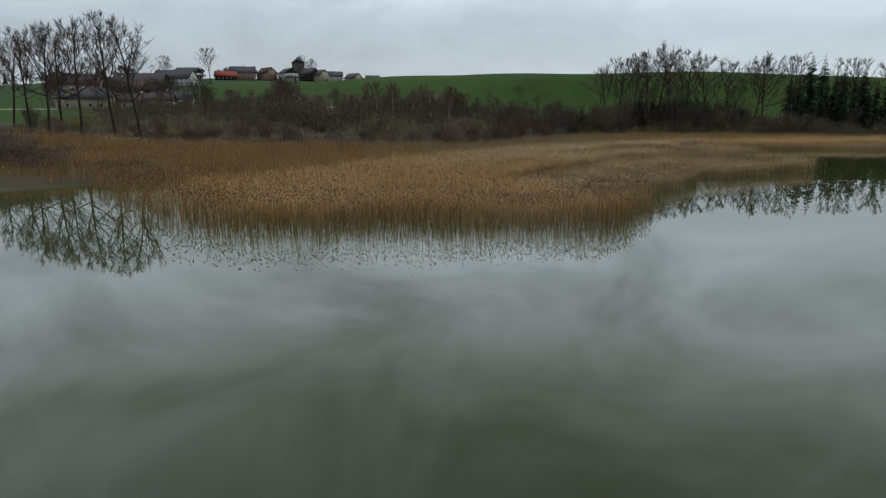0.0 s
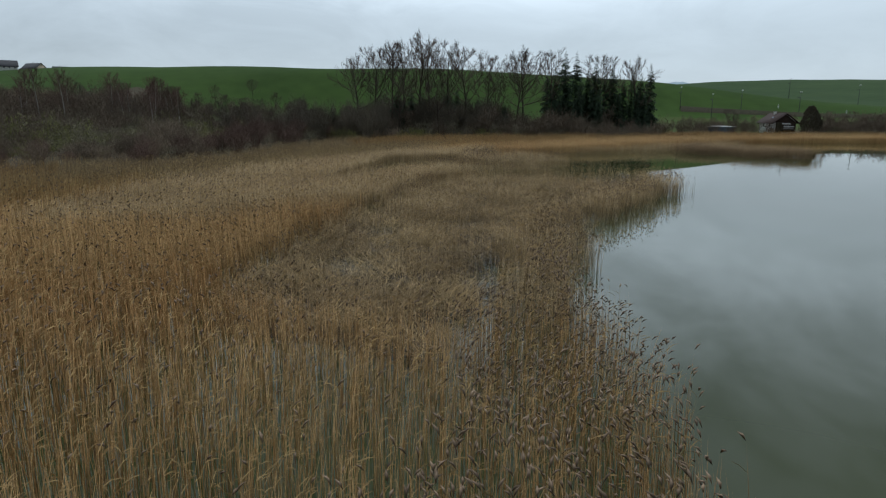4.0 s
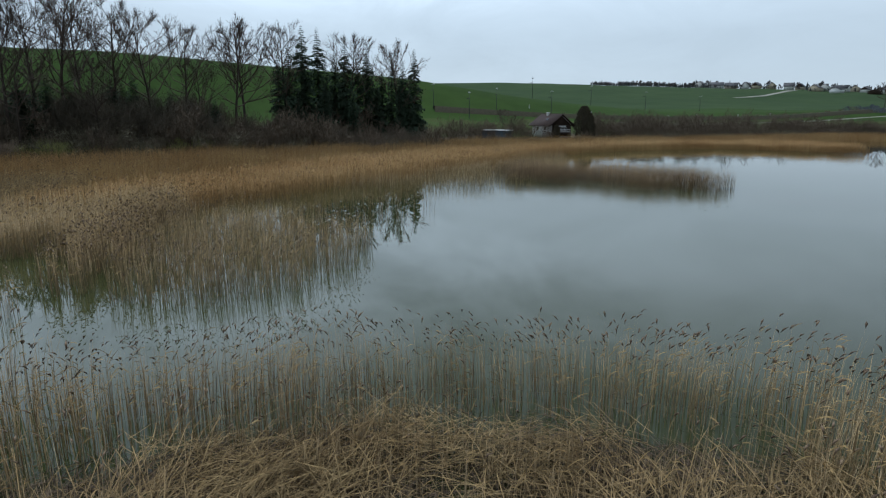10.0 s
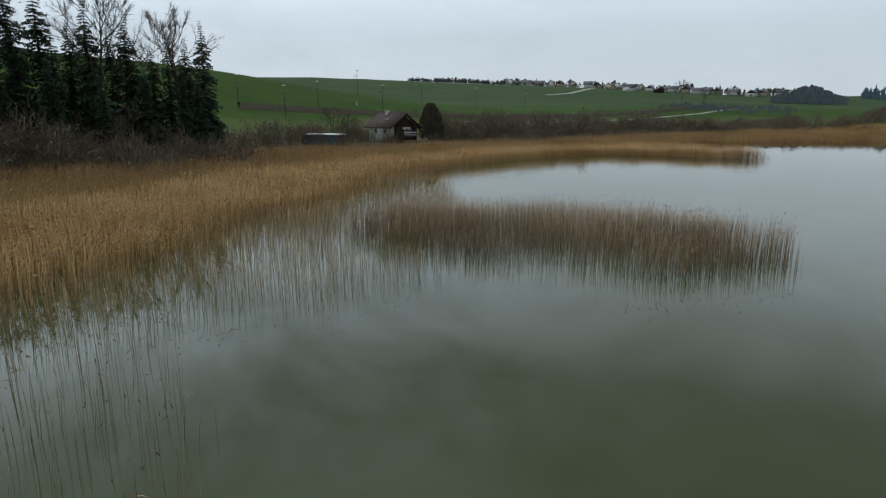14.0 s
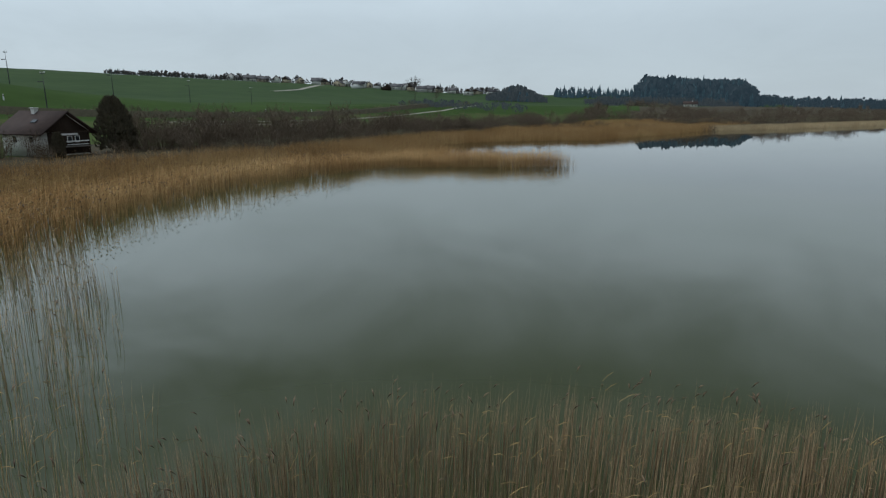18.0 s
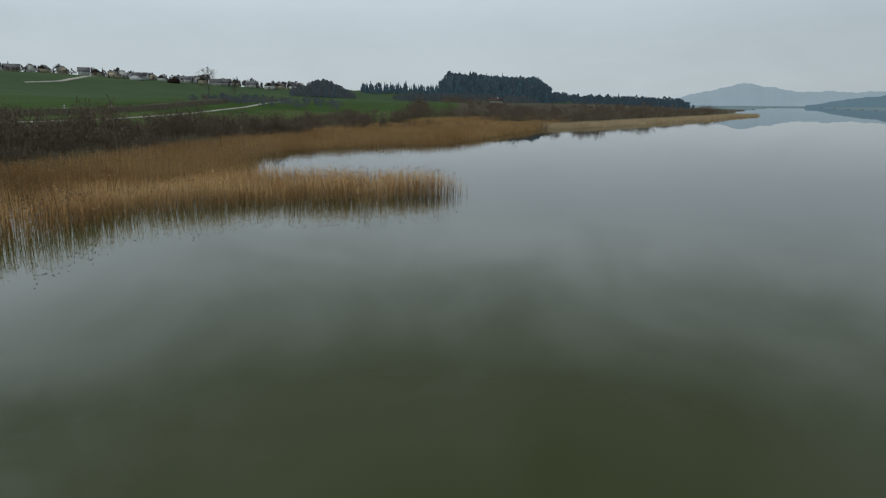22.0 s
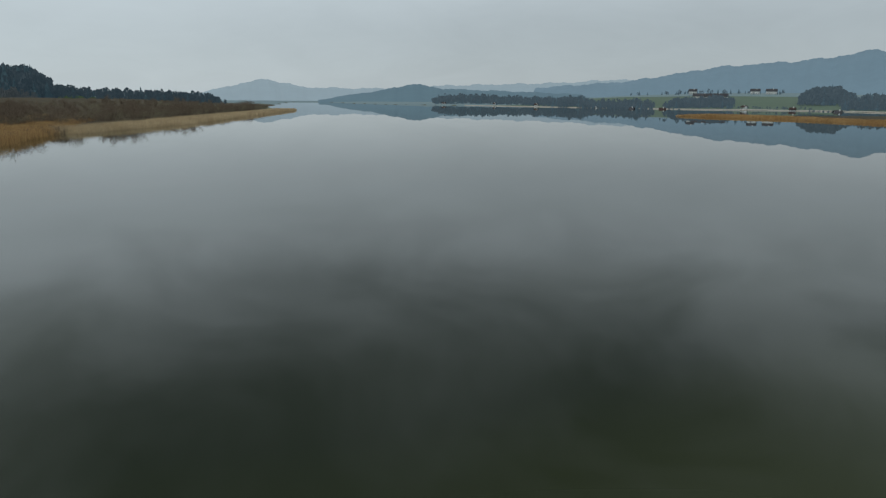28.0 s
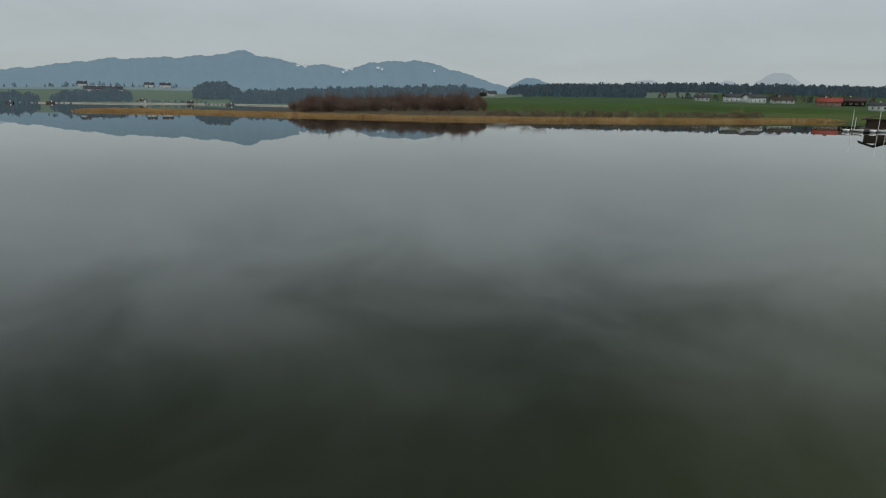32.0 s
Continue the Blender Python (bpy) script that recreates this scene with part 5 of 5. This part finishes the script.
# ---- the village on the far ridge ----
E1 = (71, 45)
rv = random.Random(8)
for az in (95.6, 97.0, 98.1, 99.2, 100.1, 101.2, 102.6, 103.4, 104.6, 105.2, 106.4, 107.2, 108.0, 108.9, 109.7, 110.4, 111.1, 111.9, 112.7, 113.5, 114.8, 116.2, 117.0, 118.3):
    d = rv.uniform(960, 1030)
    x, y = polar(*E1, az, d)
    w = rv.uniform(10, 14)
    house(x, y, rv.choice((0, 90)) - az + rv.uniform(-25, 25) + 180, w, w * rv.uniform(1.1, 1.5), rv.uniform(3.8, 5.2), rv.uniform(4, 5.2), rv.choice((PLASTER, PLASTER, PLASTER, CREAM)), rv.choice((ROOF_GREY, ROOF_SLATE, ROOF_SLATE)), "white village house on the far ridge", "ridge village houses", rows=2, upper=rv.choice((None, TIMBER)))
x, y = polar(*E1, 108.8, 930)
house(x, y, 70, 14, 46, 3.2, 2.2, TIMBER, ROOF_GREY, "long low dark barn below the village", "ridge village houses", door=False, rows=1)
x, y = polar(*E1, 106.2, 915)
house(x, y, 60, 12, 20, 4, 2.5, WHITE, ROOF_GREY, "white farm hall below the village", "ridge village houses", rows=1)
# small farm buildings near the wood
for az, d in ((128.9, 760), (128.3, 770), (135.2, 700)):
    x, y = polar(*E1, az, d)
    house(x, y, 140, 7, 13, 3, 2.4, PLASTER, ROOF_BROWN, "small farm building at the edge of the wood", "farm buildings", rows=1)


# ---- far woods ----
E2 = (135, -16)


def wood(label, poly, count, h, conifer, seed, spread=0.3, mats=None, brink=0.6):
    """A distant wood: many ragged spires and rounded bare crowns in one mesh."""
    rs = np.random.RandomState(seed)
    area = abs(sum(poly[i][0] * poly[(i + 1) % len(poly)][1] - poly[(i + 1) % len(poly)][0] * poly[i][1] for i in range(len(poly)))) / 2
    x, y = scatter(rs, poly, count / area)
    z = land_height(x, y)
    V, F, M = [], [], []
    falloff = np.clip(brink + edge_distance(x, y, poly) / 45, brink, 1.0)
    for n_, (px, py, pz) in enumerate(zip(x, y, z)):
        hh = h * falloff[n_] * rs.uniform(0.62, 1.06) * (1.0 + 0.06 * rs.normal())
        if rs.uniform() < conifer:
            r = hh * rs.uniform(0.17, 0.25)
            for lev in range(5):
                o = len(V)
                s = lev / 5
                a0 = rs.uniform(0, 6.283)
                for k in range(7):
                    q = r * (1 - s) * (1.25 if k % 2 else 0.75) * rs.uniform(0.8, 1.2)
                    V.append((px + math.cos(a0 + k * 0.8976) * q, py + math.sin(a0 + k * 0.8976) * q, pz + hh * (0.06 + s * 0.9 + rs.uniform(-0.03, 0.03))))
                V.append((px, py, pz + hh * min(1.0, 0.4 + s * 0.8)))
                F += [(o + k, o + (k + 1) % 7, o + 7) for k in range(7)]
                M += [0] * 7
        else:
            # a bare crown: many small upright sprays in a rounded dome
            for k in range(26):
                o = len(V)
                a, e = rs.uniform(0, 6.283), rs.uniform(0.12, 1.0) ** 0.7
                r = hh * spread * math.sqrt(max(0.04, 1 - (e / 0.5 - 1.05) ** 2)) * rs.uniform(0.35, 1.1)
                cx, cy, cz = px + math.cos(a) * r, py + math.sin(a) * r, pz + hh * e * 0.93
                s = hh * rs.uniform(0.05, 0.11)
                t = rs.uniform(0, 6.283)
                V += [(cx, cy, cz - s * 2.2), (cx - math.sin(t) * s, cy + math.cos(t) * s, cz), (cx + rs.normal(0, s * 0.4), cy, cz + s * rs.uniform(0.3, 1.2)), (cx + math.sin(t) * s, cy - math.cos(t) * s, cz - s * 0.3)]
                F += [(o, o + 1, o + 2), (o, o + 2, o + 3)]
                M += [1, 1]
    ob = build("wood", V, F, list(mats or (FOREST, FOREST_BARE)))
    ob.data.polygons.foreach_set("material_index", np.array(M, dtype=np.int32)[:len(ob.data.polygons)])
    return tagged(ob, label, "wood", kind="stuff")


def sector(cx, cy, az0, az1, d0, d1, n=6):
    a = [az0 + (az1 - az0) * i / n for i in range(n + 1)]
    return [polar(cx, cy, q, d0) for q in a] + [polar(cx, cy, q, d1) for q in reversed(a)]


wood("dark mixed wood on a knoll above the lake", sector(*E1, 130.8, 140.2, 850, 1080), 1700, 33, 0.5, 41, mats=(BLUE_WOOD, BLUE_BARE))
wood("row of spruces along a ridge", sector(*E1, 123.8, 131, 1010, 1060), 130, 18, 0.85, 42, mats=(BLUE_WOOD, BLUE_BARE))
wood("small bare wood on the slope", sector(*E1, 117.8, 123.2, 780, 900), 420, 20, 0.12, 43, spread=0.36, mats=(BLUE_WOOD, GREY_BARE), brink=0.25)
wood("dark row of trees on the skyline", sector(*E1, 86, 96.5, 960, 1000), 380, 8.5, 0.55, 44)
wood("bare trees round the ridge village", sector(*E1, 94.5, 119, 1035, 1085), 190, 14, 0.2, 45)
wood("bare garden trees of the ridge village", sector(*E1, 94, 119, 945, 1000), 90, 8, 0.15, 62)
# glow in GREY_BARE lifts the dark self-shaded crowns of the next two woods
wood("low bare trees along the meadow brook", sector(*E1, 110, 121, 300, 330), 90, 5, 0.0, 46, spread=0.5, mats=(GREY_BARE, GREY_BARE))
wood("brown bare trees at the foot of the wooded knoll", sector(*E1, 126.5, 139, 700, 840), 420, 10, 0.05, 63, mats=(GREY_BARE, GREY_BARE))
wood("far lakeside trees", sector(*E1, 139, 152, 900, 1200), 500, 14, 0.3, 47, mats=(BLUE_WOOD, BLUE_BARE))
wood("trees beside the old village", sector(*E0, 18, 22.5, 610, 640), 60, 10, 0.6, 49)
wood("bare trees round the old village", sector(*E0, -14, 14, 590, 630), 70, 13, 0.15, 50)
SHORE = ((170, 1230), (176, 1195), (181, 1000), (184, 880), (191, 745), (199, 765), (204, 720), (208, 620))


def shore_at(az):
    return float(np.interp(az, [q[0] for q in SHORE], [q[1] for q in SHORE]))


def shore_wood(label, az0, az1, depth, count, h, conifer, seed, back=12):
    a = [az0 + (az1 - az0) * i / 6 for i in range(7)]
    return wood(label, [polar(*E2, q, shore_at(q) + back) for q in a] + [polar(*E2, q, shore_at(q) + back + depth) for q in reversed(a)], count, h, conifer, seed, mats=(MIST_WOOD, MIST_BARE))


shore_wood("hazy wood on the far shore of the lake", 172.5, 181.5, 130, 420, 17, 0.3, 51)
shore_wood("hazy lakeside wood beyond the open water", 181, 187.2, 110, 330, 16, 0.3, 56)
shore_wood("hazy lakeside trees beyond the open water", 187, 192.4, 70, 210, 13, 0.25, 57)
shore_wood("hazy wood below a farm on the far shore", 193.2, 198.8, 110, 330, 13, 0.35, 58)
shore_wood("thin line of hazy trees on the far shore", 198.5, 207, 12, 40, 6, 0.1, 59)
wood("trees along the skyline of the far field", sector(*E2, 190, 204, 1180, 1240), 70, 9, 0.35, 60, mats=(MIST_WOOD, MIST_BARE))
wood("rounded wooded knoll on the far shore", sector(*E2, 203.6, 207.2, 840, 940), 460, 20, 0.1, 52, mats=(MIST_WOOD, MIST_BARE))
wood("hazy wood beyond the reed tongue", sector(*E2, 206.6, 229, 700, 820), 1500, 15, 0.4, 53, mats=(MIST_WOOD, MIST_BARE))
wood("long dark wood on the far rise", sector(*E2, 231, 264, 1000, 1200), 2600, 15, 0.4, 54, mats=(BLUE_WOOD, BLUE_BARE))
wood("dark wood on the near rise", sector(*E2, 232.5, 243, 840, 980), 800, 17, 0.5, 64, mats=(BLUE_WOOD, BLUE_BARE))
wood("farm trees", sector(*E2, 244, 262, 560, 600), 60, 9, 0.3, 55)

# ---- right-hand shore: alder stand, farm, boathouse ----
for i in range(250):
    az, d = rv.uniform(211.5, 229.0), rv.uniform(330, 385)
    x, y = polar(*E2, az, d)
    bush(rv.choice((4, 4, 0)), x, y, rv.uniform(0.95, 1.6) * min(1.0, 0.45 + min(az - 211, 229.5 - az) / 3.5), "alder stand", rv.uniform(0.9, 1.5))
thicket([(-78, -202), (-98, -184), (-148, -149), (-193, -124)], 8, 2.4, 0.85, (0, 0, 1), "field edge bushes", -1)
for az, d, s in ((232.5, 286, 1.4), (233.7, 286, 1.45), (223.6, 290, 0.8), (224.6, 288, 0.8), (225.6, 286, 0.7)):
    x, y = polar(*E2, az, d)
    bush(0, x, y, s, "field edge bushes", 1.1)
x, y = -182, -128
bush(3, x, y, 1.25, "field edge bushes", 1.5)
for az, d, turn, w, l, hw, hr, wm, rm, lab in ((247.6, 535, 8, 6, 10, 3.0, 1.8, WHITE, ROOF_GREY, "low white farm hall across the bay"), (250.0, 520, 10, 8, 13, 4.2, 2.0, WHITE, ROOF_GREY, "white farmhouse with a grey roof"), (251.5, 505, 40, 9, 14, 4.0, 2.2, WHITE, ROOF_GREY, "long white barn with grey roof"),
                                              (253.6, 530, 15, 7, 15, 2.8, 2.0, PLASTER, ROOF_BROWN, "long white outbuilding with brown roof"), (256.8, 500, 4, 9, 14, 3.0, 2.6, PINK, ROOF_RED, "barn under a red roof"), (258.4, 520, 5, 8, 14, 3.4, 2.4, TIMBER, ROOF_BROWN, "brown timber farm building with brown roof"), (260.4, 470, 5, 8, 16, 3.2, 1.6, WHITE, ROOF_GREY, "white hall near the shore"),
                                              (229.6, 700, 20, 6, 9, 3.4, 2.6, WHITE, ROOF_GREY, "white farmhouse beyond the field"), (228.8, 705, 80, 6, 8, 3, 2.6, TIMBER, ROOF_BROWN, "dark barn beyond the field")):
    x, y = polar(*E2, az, d)
    house(x, y, turn - az + 90, w, l, hw, hr, wm, rm, lab, "farm across the bay", rows=1)
for az in (173.5, 178.2, 182.0, 187.4, 190.5, 193.1, 199.6, 203.2, 206.4):
    x, y = polar(*E2, az, shore_at(az) + rv.uniform(6, 14))
    house(x, y, rv.uniform(0, 180), rv.uniform(3.6, 5), rv.uniform(4.5, 7), 2.3, 1.6, WHITE, rv.choice((ROOF_GREY, ROOF_BROWN)), "white lakeside house on the far shore", "far shore houses", rows=1)
for az, d, w, l in ((196.2, 960, 12, 24), (197.3, 960, 12, 30), (200.2, 1190, 9, 14), (201.4, 1195, 9, 16), (195.4, 1200, 9, 13)):
    x, y = polar(*E2, az, d)
    house(x, y, 75, w, l, 5.5, 3.6, PLASTER, ROOF_GREY, "pale farmhouse on the far rise across the lake", "far rise farms", rows=1)


def boathouse():
    b = new("boathouse")
    tagged(b, "dark weathered boathouse on posts over the water", "boathouse")
    x, y = polar(*E2, 260.0, 240)
    b.matrix_basis = pose(x, y, 0.6, 0, 0, 12)
    part("platform", bevelled(boxes((-9, -4, 0.0, 9, 4, 0.25))), GREYTIMBER, b)
    part("wall", boxes((-6, -2.5, 0.26, 6, 3, 3.0)), TIMBER, b)
    for s in (-1, 1):
        v, f = roof_slab(7, 12.5, 2.9, 1.2, 0.5, s, 0.15)
        r = build("roof_slope", v, f, ROOF_BROWN, b)
        r.matrix_basis = pose(0, 0, 0, 0, 0, 90)
    part("gate", bevelled(boxes((-2.5, -2.62, 0.26, 2.5, -2.5, 2.5)), 0.02), GREYTIMBER, b)
    for px in (-8.5, -4.5, 0, 4.5, 8.5):
        for py in (-3.6, 3.6):
            build("post", *tubes([([np.array([px, py, -2.5]), np.array([px, py, 0.2]), np.array([px, py, 1.2])], [0.16, 0.16, 0.14], 7)]), GREYTIMBER, b)
    return b


boathouse()


def boat(az, d, turn, label, cover):
    b = new("boat")
    tagged(b, label, "boat", "moored boats")
    x, y = polar(*E2, az, d)
    b.matrix_basis = pose(x, y, 0.12, 0, 0, turn)
    V, F = [], []
    n = 9
    for i in range(n):
        s = i / (n - 1)
        wd = 0.95 * math.sin(math.pi * min(1, 0.22 + 0.78 * s)) ** 0.6 if s < 0.999 else 0.05
        u = -2.8 + 5.6 * s
        rise = 0.18 * s * s
        V += [(u, -wd, 0.55 + rise), (u, -wd * 0.7, -0.1), (u, wd * 0.7, -0.1), (u, wd, 0.55 + rise), (u, wd - 0.1, 0.5 + rise), (u, 1 - 1 - wd + 0.1, 0.5 + rise)]
        if i:
            o = 6 * i
            F += [(o - 6, o, o + 1, o - 5), (o - 5, o + 1, o + 2, o - 4), (o - 4, o + 2, o + 3, o - 3), (o - 3, o + 3, o + 4, o - 2), (o - 1, o + 5, o, o - 6)]
    F += [(0, 1, 2, 3)]
    build("hull", V, F, WHITE, b, smooth=False)
    part("cover", bevelled(boxes((-1.8, -0.7, 0.42, 1.6, 0.7, 0.62)), 0.1), cover, b)
    part("thwart", boxes((1.75, -0.6, 0.38, 2.0, 0.6, 0.46)), GREYTIMBER, b)
    return b


for az, d, turn, cov in ((258.2, 228, 20, WHITE), (259.0, 230, 35, SHEET), (259.9, 227, 10, WHITE), (260.8, 230, 60, SHEET), (261.6, 226, 15, WHITE)):
    boat(az, d, turn, "small white rowing boat moored at the jetty", cov)
for az, h in ((258.5, 7.0), (258.7, 5.0), (260.2, 8.5), (260.7, 5.0), (261.4, 7.0)):
    x, y = polar(*E2, az, 232)
    pl = new("mooring_mast")
    tagged(pl, "pale upright mast standing by the jetty", "mast", "jetty masts")
    pl.matrix_basis = pose(x, y, 0)
    build("pole", *tubes([([np.array([0, 0, -2.5]), np.array([0, 0, h * 0.5]), np.array([0, 0, h])], [0.08, 0.07, 0.04], 7)]), WHITE, pl)
    build("foot_collar", *tubes([([np.array([0, 0, -0.2]), np.array([0, 0, 0.25]), np.array([0, 0, 0.3])], [0.2, 0.2, 0.05], 8)]), GREYTIMBER, pl)


# ---- far mountains ----
def mountains(name, az0, az1, dist, humps, label, material, seed, rough=0.0008):
    """A far ridge: humps of (azimuth, half width, elevation) seen from over the lake, with a ragged wooded edge."""
    n = int((az1 - az0) / 0.12)
    az = np.linspace(az0, az1, n)
    rs = np.random.RandomState(seed)
    if len(humps[0]) == 2:
        el = np.interp(az, [q[0] for q in humps], [q[1] for q in humps])
        soft_ = np.exp(-np.linspace(-2, 2, 11) ** 2)
        el = np.convolve(np.pad(el, 5, "edge"), soft_ / soft_.sum(), "valid")
    else:
        el = np.zeros(n)
        for a, wdt, e in humps:
            el = np.maximum(el, e * np.exp(-np.abs((az - a) / wdt) ** 2.0))
    for k, am in ((0.9, 1.0), (2.3, 0.6), (5.1, 0.45), (11.0, 0.3)):
        el = el + rough * am * np.sin(az * k * 2.1 + rs.uniform(0, 6.28)) * np.clip(el / 0.02, 0, 1)
    fade = np.clip((az - az0) / 2, 0, 1) * np.clip((az1 - az) / 2, 0, 1)
    el = el * fade
    V, F = [], []
    for lev, (dd, hh) in enumerate(((0.80, 0.0), (0.88, 0.42), (0.95, 0.8), (1.0, 1.0), (1.1, 0.0))):
        wob = 1 + 0.012 * np.sin(az * 3 + lev)
        d = dist * dd * wob
        z = np.where(hh > 0, 8.5 + el * dist * hh * (dd if hh < 1 else 1.0), -3.0) if hh else np.full(n, -3.0)
        z = np.where(el < 1e-4, -3.0, z)
        V.append(np.stack([E2[0] + np.sin(np.radians(az)) * d, E2[1] + np.cos(np.radians(az)) * d, z], 1))
    for lev in range(4):
        for i in range(n - 1):
            o = lev * n + i
            F.append((o, o + 1, o + n + 1, o + n))
    return tagged(build(name, np.concatenate(V), F, material, smooth=True), label, "mountains", kind="structure")


# paleness of these slopes is haze painted in as glow, strongest farthest off
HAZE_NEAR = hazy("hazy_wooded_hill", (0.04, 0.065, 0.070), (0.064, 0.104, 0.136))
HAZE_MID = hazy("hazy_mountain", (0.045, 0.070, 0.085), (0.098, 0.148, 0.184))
HAZE_FAR = hazy("hazed_far_hill", (0.05, 0.07, 0.08), (0.205, 0.262, 0.295))
HAZE_ALP = hazy("hazed_alpine_peak", (0.05, 0.06, 0.07), (0.245, 0.288, 0.315))
RANGE = [(180, 0.018), (190, 0.030), (194, 0.041), (197, 0.0495), (203, 0.0560), (205.5, 0.060), (207.5, 0.068), (209.5, 0.060), (211, 0.0557), (212.7, 0.0485), (215.3, 0.050), (216.6, 0.0425), (219, 0.0565), (221, 0.0565),
         (223, 0.0595), (226, 0.046), (228.5, 0.033), (231, 0.019), (233.5, 0.006)]
MIST = [(147, 0.004), (152.5, 0.010), (155.5, 0.023), (157.8, 0.031), (161, 0.019), (166, 0.0178), (169, 0.019), (174, 0.0235), (180, 0.026), (185, 0.0285), (189, 0.033), (194, 0.028)]
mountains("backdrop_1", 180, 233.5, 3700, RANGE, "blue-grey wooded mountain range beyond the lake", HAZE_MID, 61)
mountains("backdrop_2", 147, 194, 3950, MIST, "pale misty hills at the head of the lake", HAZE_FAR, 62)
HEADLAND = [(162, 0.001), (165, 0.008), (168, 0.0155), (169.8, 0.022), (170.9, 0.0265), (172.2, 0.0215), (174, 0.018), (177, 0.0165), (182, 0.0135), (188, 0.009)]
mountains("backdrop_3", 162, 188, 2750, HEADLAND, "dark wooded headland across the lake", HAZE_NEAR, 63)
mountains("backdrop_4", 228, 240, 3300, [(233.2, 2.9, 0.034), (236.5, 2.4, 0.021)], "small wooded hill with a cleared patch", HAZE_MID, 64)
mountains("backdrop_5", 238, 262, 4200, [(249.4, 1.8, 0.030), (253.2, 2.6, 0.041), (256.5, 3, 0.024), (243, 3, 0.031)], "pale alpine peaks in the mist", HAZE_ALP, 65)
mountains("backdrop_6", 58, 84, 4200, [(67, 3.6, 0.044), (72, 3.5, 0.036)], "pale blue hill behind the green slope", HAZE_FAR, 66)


# ---- the rear bushes of the thickets, joined ----
def far_bushes(kind, places):
    h, w, m = ((4.0, 6.4, SHRUB), (3.3, 7.2, SHRUB_GREY), (4.6, 5.6, SHRUB), (3.0, 6.4, SHRUB_GREEN), (5.5, 5.2, SHRUB_RED), (9.0, 5.6, SHRUB_DARK))[kind]
    v, tri = shrub_mesh(320 + kind, h, w, 9, 400, 0.034, (0.07, 0.15))
    V = np.concatenate([v @ np.array(p.to_3x3()).T + np.array(p.translation) for p in places])
    F = np.concatenate([tri + len(v) * i for i in range(len(places))])
    return tagged(build("rear_bushes", V, F, m), "dense leafless brown scrub behind the shore thicket", "bushes", kind="stuff")


for kind, places in FAR_BUSHES.items():
    if places:
        far_bushes(kind, places)


# ---- snow left on the mountain ----
# snow colour plus an added glow for the haze in front of it
SNOW = hazy("hazed_old_snow", (0.3, 0.31, 0.32), (0.22, 0.26, 0.28), 0.02)
rsn = random.Random(9)
for az, el, wide in ((212.3, 0.0485, 0.45), (212.9, 0.0475, 0.35), (216.5, 0.0425, 0.3), (216.2, 0.0405, 0.25), (217.0, 0.0450, 0.25), (219.3, 0.0475, 0.4), (219.7, 0.0455, 0.25), (224.4, 0.0440, 0.2)):
    V = []
    for k in range(9):
        a = k * 0.698
        q, r = az + wide * 0.5 * math.cos(a) * rsn.uniform(0.6, 1.2), el + 0.0022 * math.sin(a) * rsn.uniform(0.5, 1.2)
        x, y = polar(*E2, q, 3480)
        V += [(x, y, 8.5 + r * 3480)]
    V += [(x * 1.01, y * 1.01, z) for x, y, z in V]
    F = [tuple(range(9)), tuple(range(17, 8, -1))] + [(k, (k + 1) % 9, 9 + (k + 1) % 9, 9 + k) for k in range(9)]
    tagged(build("snow_patch", V, F, SNOW), "white patch of old snow on a mountain clearing", "snow", kind="structure")
